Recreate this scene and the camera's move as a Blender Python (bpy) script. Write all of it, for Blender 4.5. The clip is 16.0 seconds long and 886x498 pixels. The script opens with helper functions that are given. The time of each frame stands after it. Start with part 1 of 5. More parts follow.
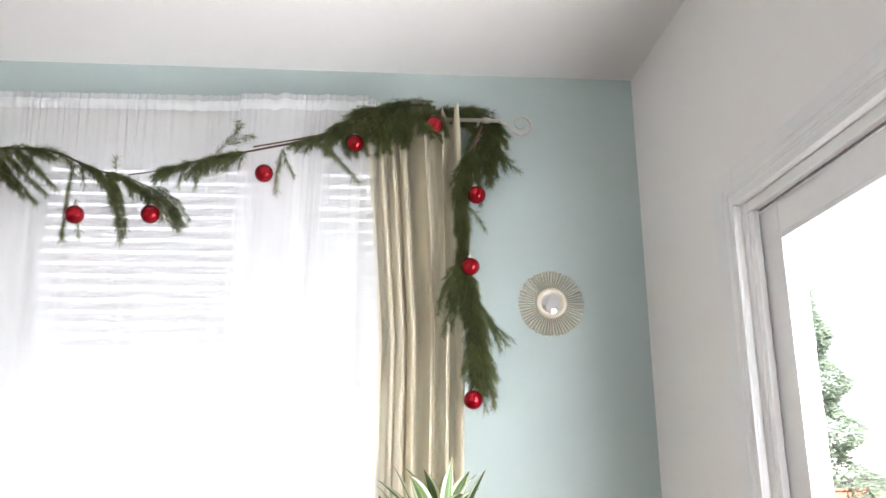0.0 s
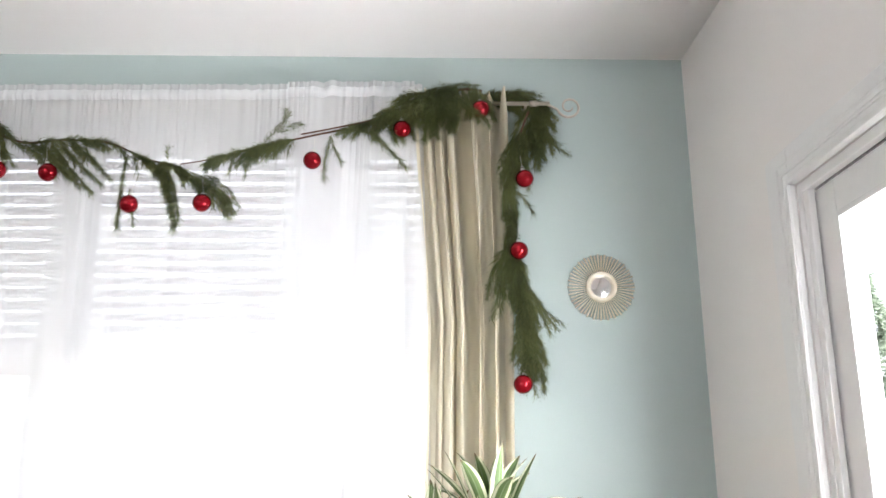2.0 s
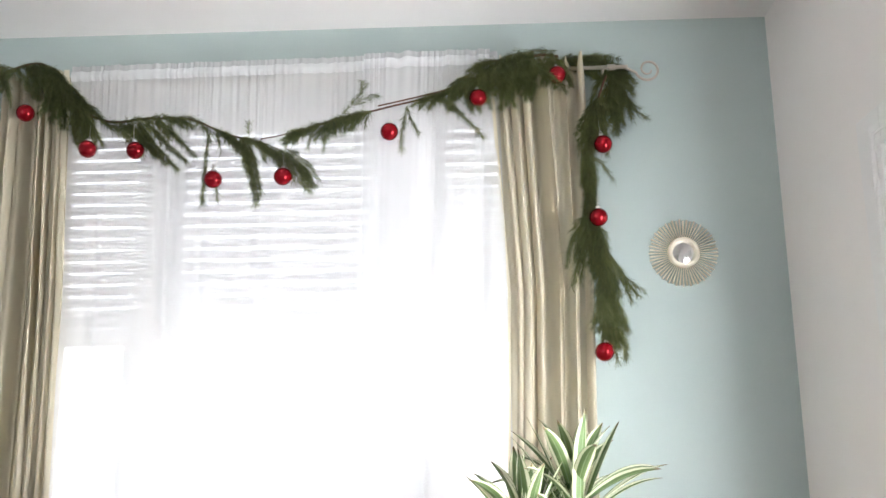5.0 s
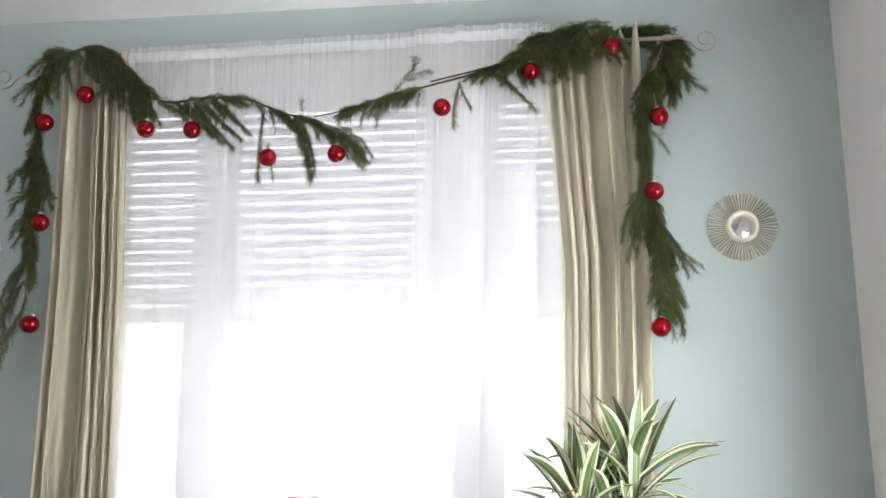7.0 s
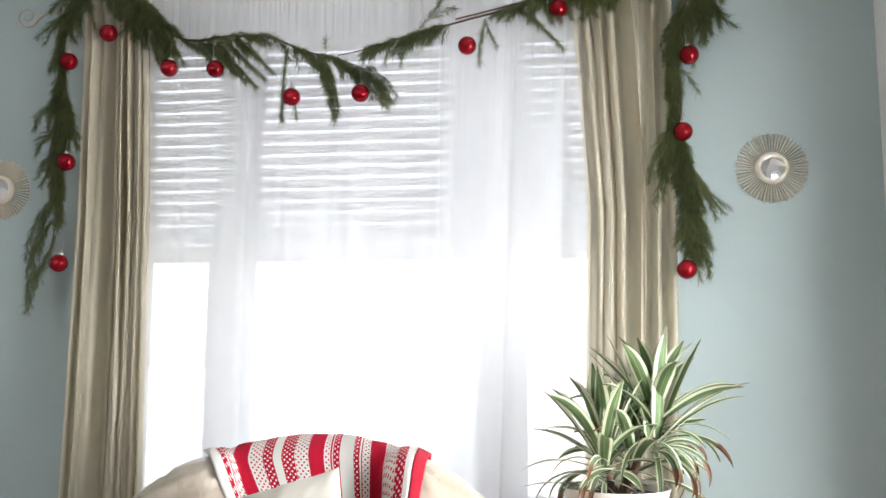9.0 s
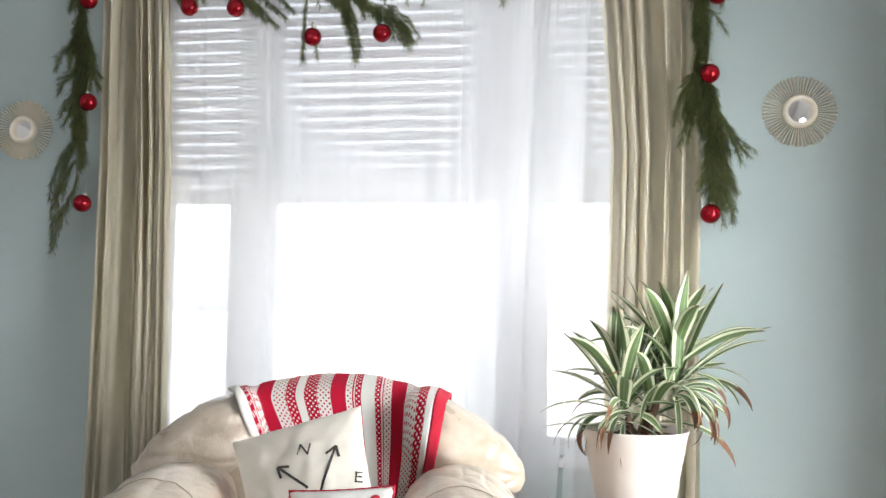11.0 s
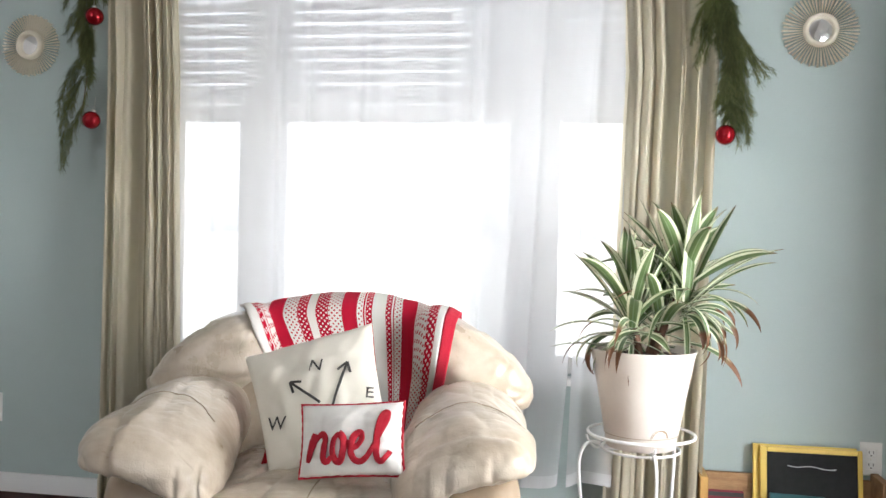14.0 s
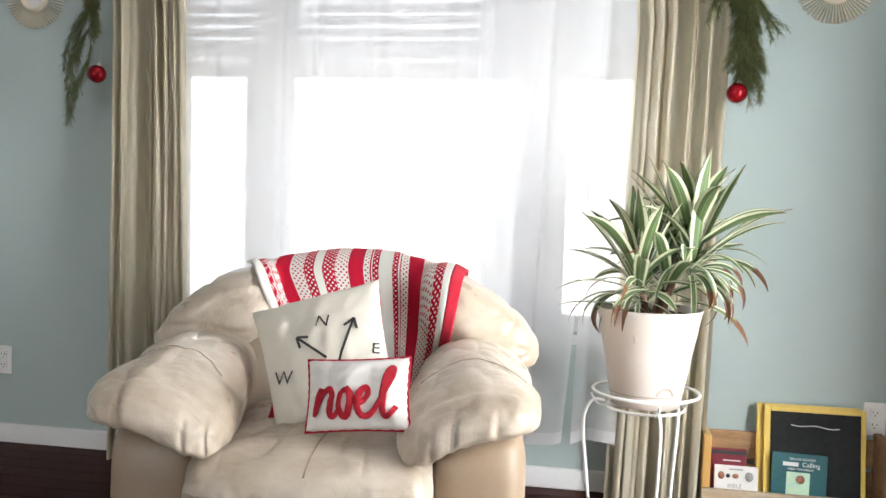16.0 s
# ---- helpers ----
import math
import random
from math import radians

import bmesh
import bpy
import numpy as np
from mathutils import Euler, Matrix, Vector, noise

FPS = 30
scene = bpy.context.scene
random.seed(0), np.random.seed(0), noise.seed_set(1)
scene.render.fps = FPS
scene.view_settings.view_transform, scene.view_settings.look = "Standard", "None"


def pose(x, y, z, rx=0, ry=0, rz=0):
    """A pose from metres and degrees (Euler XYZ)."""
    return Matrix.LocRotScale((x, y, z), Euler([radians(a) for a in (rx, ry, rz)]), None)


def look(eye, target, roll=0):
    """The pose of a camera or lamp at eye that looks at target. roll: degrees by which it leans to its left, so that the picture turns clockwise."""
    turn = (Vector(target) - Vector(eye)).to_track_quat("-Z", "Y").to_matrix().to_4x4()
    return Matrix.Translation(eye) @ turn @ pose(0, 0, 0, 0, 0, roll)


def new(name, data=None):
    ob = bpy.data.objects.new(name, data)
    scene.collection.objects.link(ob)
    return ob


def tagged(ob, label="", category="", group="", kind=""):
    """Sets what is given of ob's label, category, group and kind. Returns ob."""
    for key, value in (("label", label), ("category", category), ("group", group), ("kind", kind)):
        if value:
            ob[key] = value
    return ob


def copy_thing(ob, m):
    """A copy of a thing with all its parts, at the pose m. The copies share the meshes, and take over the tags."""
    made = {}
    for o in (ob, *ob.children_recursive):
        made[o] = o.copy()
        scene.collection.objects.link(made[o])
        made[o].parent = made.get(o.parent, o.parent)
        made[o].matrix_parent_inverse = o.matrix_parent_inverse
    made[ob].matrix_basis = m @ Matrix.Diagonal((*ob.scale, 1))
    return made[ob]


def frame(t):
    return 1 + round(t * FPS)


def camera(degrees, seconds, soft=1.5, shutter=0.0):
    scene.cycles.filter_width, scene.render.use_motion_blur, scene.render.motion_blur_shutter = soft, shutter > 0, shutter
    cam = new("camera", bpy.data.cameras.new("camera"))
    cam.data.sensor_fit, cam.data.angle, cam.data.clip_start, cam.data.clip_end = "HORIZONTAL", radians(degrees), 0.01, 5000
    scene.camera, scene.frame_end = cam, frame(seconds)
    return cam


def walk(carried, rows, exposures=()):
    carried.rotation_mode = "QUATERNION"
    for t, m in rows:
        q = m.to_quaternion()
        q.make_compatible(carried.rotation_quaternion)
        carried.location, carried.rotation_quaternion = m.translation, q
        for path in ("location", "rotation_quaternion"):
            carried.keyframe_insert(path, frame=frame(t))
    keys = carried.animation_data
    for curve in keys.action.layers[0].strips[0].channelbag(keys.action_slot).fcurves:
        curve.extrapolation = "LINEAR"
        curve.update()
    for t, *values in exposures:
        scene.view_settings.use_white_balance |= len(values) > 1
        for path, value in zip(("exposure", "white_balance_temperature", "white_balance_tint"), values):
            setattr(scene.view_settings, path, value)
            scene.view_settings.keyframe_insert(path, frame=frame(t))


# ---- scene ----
cam = camera(52.8, 16.0)
walk(cam, [
    (0.0, pose(0.012, -3.228, 1.091, 105.32, 0.74, -5.57)),
    (0.5, pose(0.023, -3.222, 1.083, 105.46, 0.68, -3.70)),
    (1.0, pose(0.018, -3.223, 1.084, 105.23, 0.64, -3.08)),
    (1.5, pose(0.022, -3.222, 1.083, 105.02, 0.53, -2.64)),
    (2.0, pose(0.019, -3.220, 1.081, 104.59, 0.57, -2.29)),
    (2.5, pose(0.010, -3.222, 1.082, 103.97, 0.55, -2.01)),
    (3.0, pose(0.015, -3.219, 1.082, 103.46, 0.56, -0.92)),
    (3.5, pose(0.012, -3.224, 1.087, 103.05, 0.56, 0.38)),
    (4.0, pose(0.011, -3.225, 1.086, 102.91, 0.56, 1.21)),
    (6.5, pose(-0.002, -3.222, 1.082, 101.60, 0.25, 5.11)),
    (7.0, pose(0.004, -3.219, 1.080, 101.14, 0.17, 6.04)),
    (7.5, pose(-0.004, -3.217, 1.075, 100.46, 0.02, 6.73)),
    (8.0, pose(-0.003, -3.213, 1.074, 99.63, -0.14, 7.26)),
    (8.5, pose(-0.001, -3.210, 1.071, 98.61, -0.24, 7.30)),
    (9.0, pose(-0.000, -3.207, 1.074, 97.49, -0.32, 7.50)),
    (11.5, pose(-0.011, -3.202, 1.060, 93.20, -0.93, 8.82)),
    (12.0, pose(-0.012, -3.201, 1.059, 92.33, -1.00, 8.82)),
    (12.5, pose(-0.011, -3.199, 1.057, 91.52, -1.06, 8.84)),
    (13.0, pose(-0.012, -3.197, 1.056, 90.67, -1.16, 8.89)),
    (13.5, pose(-0.014, -3.196, 1.054, 89.86, -1.26, 9.07)),
    (14.0, pose(-0.014, -3.196, 1.053, 89.06, -1.34, 9.26)),
    (14.5, pose(-0.016, -3.193, 1.048, 88.36, -1.46, 9.35)),
    (15.0, pose(-0.016, -3.192, 1.049, 87.58, -1.53, 9.46)),
    (15.5, pose(-0.016, -3.190, 1.051, 86.98, -1.59, 9.58)),
    (16.0, pose(-0.015, -3.190, 1.048, 86.41, -1.77, 9.72)),
], exposures=[(0.0, 2.38, 6200, 11), (4.0, 2.44, 6200, 10.5), (6.5, 2.2, 6150, 9.5), (7.0, 2.17, 6140, 9.4), (8.5, 2.16, 6110, 9.1), (9.0, 2.08, 6100, 9), (11.5, 1.97, 6100, 9), (12.5, 1.95, 6120, 9), (15.0, 1.93, 6190, 9), (16.0, 1.99, 6230, 9)])
# ---- light ----
SUN_EL, SUN_AZ = radians(54), radians(135)
world = bpy.data.worlds.new("sky")
scene.world = world
world.use_nodes = True
wn = world.node_tree
sky = wn.nodes.new("ShaderNodeTexSky")
sky.sky_type = "NISHITA"
sky.sun_disc = False
sky.sun_elevation, sky.sun_rotation = SUN_EL, SUN_AZ
sky.air_density, sky.dust_density = 1.0, 2.0
bg = wn.nodes["Background"]
veil = wn.nodes.new("ShaderNodeHueSaturation")      # thin high cloud
veil.inputs["Saturation"].default_value = 0.15
wn.links.new(sky.outputs[0], veil.inputs["Color"])
wn.links.new(veil.outputs[0], bg.inputs[0])
bg.inputs[1].default_value = 0.09


def lamp(name, kind, m, energy, color=(1, 1, 1), size=(1, 1), angle=0.01):
    data = bpy.data.lights.new(name, kind)
    data.energy, data.color = energy, color
    if kind == "AREA":
        data.shape, data.size, data.size_y = "RECTANGLE", size[0], size[1]
    else:
        data.angle = angle
    ob = new(name, data)
    ob.matrix_world = m
    return ob


lamp("sun", "SUN", look((4, -4, 8), (0, 0, 0)), 5.0, (1, 0.96, 0.9), angle=radians(3))
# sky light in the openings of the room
lamp("window_sky", "AREA", look((-0.73, 0.9, 1.5), (-0.73, -3, 1.5)), 5.0, (1.0, 1.0, 1.0), (3.2, 2.6))
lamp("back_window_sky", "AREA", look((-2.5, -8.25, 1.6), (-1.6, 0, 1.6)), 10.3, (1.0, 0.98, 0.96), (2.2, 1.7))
lamp("door_sky", "AREA", look((1.55, -1.72, 1.15), (-0.7, -0.6, 1.0)), 17.5, (1.0, 0.99, 0.97), (1.0, 1.5))

# ---- materials ----
def nodes_of(name):
    m = bpy.data.materials.new(name)
    m.use_nodes = True
    nt = m.node_tree
    return m, nt, nt.nodes["Principled BSDF"]


def link(nt, a, b):
    nt.links.new(a, b)


def ramp(nt, fac, stops, kind="LINEAR"):
    r = nt.nodes.new("ShaderNodeValToRGB")
    r.color_ramp.interpolation = kind
    e = r.color_ramp.elements
    while len(e) < len(stops):
        e.new(0.5)
    for k, (p, c) in zip(e, stops):
        k.position, k.color = p, (*c, 1)
    link(nt, fac, r.inputs[0])
    return r.outputs[0]


def noise_tex(nt, scale, detail=4, space="Object", stretch=None, rough=0.55):
    tc = nt.nodes.new("ShaderNodeTexCoord")
    n = nt.nodes.new("ShaderNodeTexNoise")
    n.inputs["Scale"].default_value, n.inputs["Detail"].default_value = scale, detail
    n.inputs["Roughness"].default_value = rough
    src = tc.outputs[space]
    if stretch:
        mp = nt.nodes.new("ShaderNodeMapping")
        mp.inputs["Scale"].default_value = stretch
        link(nt, src, mp.inputs[0])
        src = mp.outputs[0]
    link(nt, src, n.inputs["Vector"])
    return n.outputs[0]


def mul(nt, a, k):
    n = nt.nodes.new("ShaderNodeMath")
    n.operation = "MULTIPLY"
    link(nt, a, n.inputs[0])
    n.inputs[1].default_value = k
    return n.outputs[0]


def math_node(nt, op, a, b=None, c=None):
    n = nt.nodes.new("ShaderNodeMath")
    n.operation = op
    for i, v in enumerate((a, b, c)):
        if v is None:
            continue
        if isinstance(v, (int, float)):
            n.inputs[i].default_value = v
        else:
            link(nt, v, n.inputs[i])
    return n.outputs[0]


def mix_color(nt, fac, a, b):
    n = nt.nodes.new("ShaderNodeMix")
    n.data_type = "RGBA"
    for i, v in ((0, fac), (6, a), (7, b)):
        if isinstance(v, (int, float)):
            n.inputs[i].default_value = v
        elif isinstance(v, tuple):
            n.inputs[i].default_value = (*v, 1)
        else:
            link(nt, v, n.inputs[i])
    return n.outputs[2]


def bump(nt, bs, height, strength=0.3, dist=0.002):
    b = nt.nodes.new("ShaderNodeBump")
    b.inputs["Strength"].default_value, b.inputs["Distance"].default_value = strength, dist
    link(nt, height, b.inputs["Height"])
    link(nt, b.outputs[0], bs.inputs["Normal"])


def surface(name, a, b, rough=0.6, metal=0.0, scale=3.0, fine=80.0, relief=0.15, dist=0.001, stretch=None, random=0.0, spec=0.5):
    """Two colours mixed by broad noise, with fine relief."""
    m, nt, bs = nodes_of(name)
    n1, n2 = noise_tex(nt, scale, 5, stretch=stretch), noise_tex(nt, fine, 3, stretch=stretch)
    f = math_node(nt, "ADD", mul(nt, n1, 0.7), mul(nt, n2, 0.3))
    col = ramp(nt, f, [(0.3, a), (0.7, b)])
    if random:
        oi = nt.nodes.new("ShaderNodeObjectInfo")
        h = nt.nodes.new("ShaderNodeHueSaturation")
        link(nt, math_node(nt, "MULTIPLY_ADD", oi.outputs["Random"], random, 1 - random / 2), h.inputs["Value"])
        link(nt, col, h.inputs["Color"])
        col = h.outputs[0]
    link(nt, col, bs.inputs["Base Color"])
    r = math_node(nt, "MULTIPLY_ADD", n1, 0.16, rough - 0.08)
    link(nt, r, bs.inputs["Roughness"])
    bs.inputs["Metallic"].default_value = metal
    bs.inputs["Specular IOR Level"].default_value = spec
    bump(nt, bs, n2, relief, dist)
    return m


M = {}
M["wall_blue"] = surface("blue_green_wall_paint", (0.392, 0.466, 0.458), (0.427, 0.501, 0.49), 0.75, scale=1.2, fine=140, relief=0.12)
M["wall_white"] = surface("white_wall_paint", (0.81, 0.79, 0.77), (0.85, 0.83, 0.81), 0.75, scale=1.2, fine=140, relief=0.12)
M["ceiling"] = surface("ceiling_paint", (0.82, 0.805, 0.795), (0.86, 0.845, 0.835), 0.85, scale=1.0, fine=120, relief=0.15)
M["trim"] = surface("white_gloss_paint", (0.77, 0.77, 0.77), (0.82, 0.82, 0.81), 0.35, scale=4, fine=60, relief=0.05)
M["plastic"] = surface("white_plastic", (0.78, 0.78, 0.76), (0.82, 0.82, 0.80), 0.35, scale=8, fine=60, relief=0.03)
M["slot"] = surface("dark_slot", (0.03, 0.03, 0.03), (0.05, 0.05, 0.05), 0.6)
M["pot"] = surface("cream_plastic", (0.60, 0.54, 0.485), (0.66, 0.60, 0.54), 0.5, scale=6, fine=90, relief=0.05)
M["soil"] = surface("potting_soil", (0.03, 0.02, 0.015), (0.09, 0.06, 0.04), 0.95, scale=30, fine=160, relief=0.8, dist=0.006)
M["white_wire"] = surface("white_enamelled_wire", (0.75, 0.75, 0.74), (0.82, 0.82, 0.81), 0.35, scale=20, fine=120, relief=0.05)
M["rod"] = surface("brushed_pewter", (0.45, 0.40, 0.34), (0.58, 0.52, 0.45), 0.35, metal=0.8, scale=14, fine=120, relief=0.1)
M["gold"] = surface("champagne_gold_paint", (0.80, 0.73, 0.60), (0.88, 0.82, 0.70), 0.42, metal=0.3, scale=20, fine=120, relief=0.15)
M["mirror"] = surface("mirror_glass", (0.9, 0.9, 0.9), (0.92, 0.92, 0.92), 0.09, metal=1.0, relief=0.0)
M["bauble"] = surface("red_glass_bauble", (0.24, 0.003, 0.008), (0.31, 0.005, 0.012), 0.13, metal=0.6, scale=12, fine=60, relief=0.02)
M["silver"] = surface("silver_cap", (0.7, 0.68, 0.62), (0.8, 0.78, 0.7), 0.3, metal=1.0, scale=40)
M["bark"] = surface("cedar_bark", (0.07, 0.035, 0.02), (0.16, 0.08, 0.05), 0.85, scale=40, fine=200, relief=0.6, dist=0.002)
M["leather"] = None
M["thread"] = surface("seam_thread", (0.33, 0.265, 0.19), (0.40, 0.325, 0.24), 0.6)
M["pillow_cream"] = surface("cream_canvas", (0.66, 0.62, 0.53), (0.74, 0.70, 0.61), 0.9, scale=9, fine=500, relief=0.35)
M["pillow_white"] = surface("white_cotton", (0.69, 0.67, 0.63), (0.76, 0.74, 0.70), 0.9, scale=12, fine=500, relief=0.4)
M["red_felt"] = surface("red_felt", (0.36, 0.007, 0.018), (0.47, 0.013, 0.03), 0.95, scale=30, fine=500, relief=0.5)
M["ink"] = surface("charcoal_print", (0.035, 0.035, 0.03), (0.07, 0.065, 0.06), 0.9, scale=60, fine=300)
M["pallet"] = surface("reclaimed_wood", (0.20, 0.11, 0.05), (0.42, 0.26, 0.13), 0.8, scale=5, fine=60, relief=0.5, dist=0.002, stretch=(1, 6, 6), random=0.3)
M["pallet_pale"] = surface("pale_weathered_wood", (0.30, 0.22, 0.14), (0.55, 0.45, 0.33), 0.85, scale=5, fine=60, relief=0.5, dist=0.002, stretch=(1, 6, 6))
M["pine"] = surface("varnished_pine", (0.50, 0.29, 0.08), (0.62, 0.38, 0.13), 0.5, scale=6, fine=60, relief=0.2, stretch=(6, 6, 1))
M["yellow_frame"] = surface("yellow_varnished_frame", (0.62, 0.43, 0.06), (0.72, 0.52, 0.11), 0.42, scale=6, fine=70, relief=0.15)
M["chalkboard"] = surface("black_chalkboard", (0.016, 0.017, 0.017), (0.030, 0.031, 0.031), 0.8, scale=5, fine=40, relief=0.05, spec=0.12)
M["chalk"] = surface("chalk", (0.55, 0.56, 0.57), (0.7, 0.7, 0.7), 0.95, scale=80)
M["teal"] = surface("teal_book_cover", (0.008, 0.07, 0.085), (0.015, 0.115, 0.13), 0.4, scale=9, fine=60, relief=0.05)
M["maroon"] = surface("maroon_book_cover", (0.16, 0.01, 0.025), (0.24, 0.02, 0.04), 0.45, scale=9)
M["cover_white"] = surface("white_book_cover", (0.68, 0.67, 0.65), (0.76, 0.75, 0.73), 0.4, scale=9)
M["paper"] = surface("book_paper", (0.62, 0.58, 0.50), (0.70, 0.66, 0.58), 0.9, scale=3, fine=300, stretch=(1, 1, 30))
M["light_teal"] = surface("pale_aqua_print", (0.35, 0.62, 0.52), (0.60, 0.72, 0.50), 0.5, scale=25)
M["brown_print"] = surface("brown_print", (0.25, 0.10, 0.05), (0.40, 0.18, 0.10), 0.5, scale=40)
M["grey_print"] = surface("grey_print", (0.20, 0.20, 0.20), (0.35, 0.34, 0.33), 0.5, scale=40)
M["grass"] = surface("pale_winter_ground", (0.17, 0.168, 0.153), (0.245, 0.24, 0.223), 0.95, scale=2, fine=50, relief=0.6, dist=0.03)
M["fence"] = surface("red_brown_fence_wood", (0.26, 0.11, 0.07), (0.36, 0.17, 0.11), 0.85, scale=3, fine=30, random=0.2)
M["siding"] = surface("pale_siding", (0.55, 0.52, 0.49), (0.62, 0.60, 0.57), 0.8)
M["shingle"] = surface("pale_roof_shingles", (0.35, 0.31, 0.29), (0.45, 0.40, 0.38), 0.9, scale=5, fine=30)


def leather_material():
    m, nt, bs = nodes_of("cream_leather")
    broad, mid = noise_tex(nt, 2.2, 5), noise_tex(nt, 11, 5)
    tc = nt.nodes.new("ShaderNodeTexCoord")
    v = nt.nodes.new("ShaderNodeTexVoronoi")
    v.inputs["Scale"].default_value = 260
    link(nt, tc.outputs["Object"], v.inputs["Vector"])
    f = math_node(nt, "ADD", mul(nt, broad, 0.6), mul(nt, mid, 0.4))
    link(nt, ramp(nt, f, [(0.34, (0.40, 0.32, 0.23)), (0.5, (0.54, 0.465, 0.37)), (0.66, (0.65, 0.585, 0.50))]), bs.inputs["Base Color"])
    link(nt, math_node(nt, "MULTIPLY_ADD", mid, 0.22, 0.20), bs.inputs["Roughness"])
    wr = noise_tex(nt, 7, 2, stretch=(1, 2.6, 1.5), rough=0.4)
    crease = math_node(nt, "MINIMUM", math_node(nt, "ABSOLUTE", math_node(nt, "SUBTRACT", wr, 0.5)), 0.07)
    wr2 = noise_tex(nt, 16, 2, stretch=(2.4, 1, 1.2), rough=0.4)
    crease2 = math_node(nt, "MINIMUM", math_node(nt, "ABSOLUTE", math_node(nt, "SUBTRACT", wr2, 0.5)), 0.05)
    h = math_node(nt, "ADD", mul(nt, v.outputs["Distance"], 0.012), math_node(nt, "MULTIPLY", math_node(nt, "ADD", mul(nt, crease, 1.4), mul(nt, crease2, 0.5)), ramp(nt, broad, [(0.42, (0.1, 0.1, 0.1)), (0.62, (1, 1, 1))])))
    dents = noise_tex(nt, 11, 2, stretch=(1.3, 2.0, 1.5), rough=0.4)
    h = math_node(nt, "ADD", mul(nt, h, 0.85), mul(nt, dents, 0.36))
    bump(nt, bs, h, 0.8, 0.034)
    bs.inputs["Coat Weight"].default_value = 0.35
    bs.inputs["Coat Roughness"].default_value = 0.3
    return m


M["leather"] = leather_material()
# Vinyl tan is darkened: shade below the arm pads is in this colour.
M["shaded_tan"] = surface("shaded_tan_vinyl", (0.31, 0.23, 0.155), (0.37, 0.285, 0.20), 0.42)


def cloth_material(name, a, b, see, glow, weave=700, glint=0.0):
    """Cloth that lets light through: see = share of open weave, glow = share scattered through."""
    m, nt, bs = nodes_of(name)
    n = noise_tex(nt, 5, 4, stretch=(3, 3, 0.5))
    w = noise_tex(nt, weave, 2)
    col = ramp(nt, math_node(nt, "ADD", mul(nt, n, 0.7), mul(nt, w, 0.3)), [(0.3, a), (0.7, b)])
    link(nt, col, bs.inputs["Base Color"])
    bs.inputs["Roughness"].default_value = 0.9
    bs.inputs["Specular IOR Level"].default_value = 0.1
    bump(nt, bs, w, 0.25, 0.001)
    tr = nt.nodes.new("ShaderNodeBsdfTranslucent")
    link(nt, col, tr.inputs[0])
    mx = nt.nodes.new("ShaderNodeMixShader")
    mx.inputs[0].default_value = glow
    link(nt, bs.outputs[0], mx.inputs[1]), link(nt, tr.outputs[0], mx.inputs[2])
    out = nt.nodes["Material Output"]
    last = mx.outputs[0]
    if see:
        tp = nt.nodes.new("ShaderNodeBsdfTransparent")
        mx2 = nt.nodes.new("ShaderNodeMixShader")
        mx2.inputs[0].default_value = see
        link(nt, last, mx2.inputs[1]), link(nt, tp.outputs[0], mx2.inputs[2])
        last = mx2.outputs[0]
    link(nt, last, out.inputs[0])
    return m


M["sheer"] = cloth_material("white_voile", (0.91, 0.91, 0.92), (0.95, 0.95, 0.96), 0.35, 0.80)
M["sheer_double"] = cloth_material("white_voile_doubled", (0.80, 0.80, 0.81), (0.86, 0.86, 0.87), 0.12, 0.5)
M["linen"] = cloth_material("beige_linen", (0.62, 0.57, 0.45), (0.74, 0.69, 0.56), 0.0, 0.48)
# Needles are paler than foliage: outdoor glare is put into this colour.
M["conifer"] = cloth_material("glare_paled_needles", (0.24, 0.29, 0.23), (0.32, 0.37, 0.29), 0.0, 0.5, weave=40)
M["blind"] = cloth_material("white_blind_slat", (0.82, 0.82, 0.82), (0.87, 0.87, 0.87), 0.0, 0.26)


def glass_material():
    m, nt, bs = nodes_of("window_glass")
    bs.inputs["Base Color"].default_value = (1, 1, 1, 1)
    bs.inputs["Roughness"].default_value = 0.0
    bs.inputs["IOR"].default_value = 1.02
    bs.inputs["Transmission Weight"].default_value = 1.0
    return m


M["glass"] = glass_material()


def cedar_material():
    m, nt, bs = nodes_of("cedar_needles")
    g = nt.nodes.new("ShaderNodeNewGeometry")
    n = noise_tex(nt, 9, 3)
    f = math_node(nt, "ADD", mul(nt, g.outputs["Random Per Island"], 0.5), mul(nt, n, 0.5))
    col = ramp(nt, f, [(0.2, (0.045, 0.060, 0.022)), (0.5, (0.115, 0.132, 0.048)), (0.8, (0.23, 0.24, 0.09))])
    link(nt, col, bs.inputs["Base Color"])
    bs.inputs["Roughness"].default_value = 0.6
    tr = nt.nodes.new("ShaderNodeBsdfTranslucent")
    link(nt, col, tr.inputs[0])
    mx = nt.nodes.new("ShaderNodeMixShader")
    mx.inputs[0].default_value = 0.42
    link(nt, bs.outputs[0], mx.inputs[1]), link(nt, tr.outputs[0], mx.inputs[2])
    link(nt, mx.outputs[0], nt.nodes["Material Output"].inputs[0])
    return m


M["cedar"] = cedar_material()


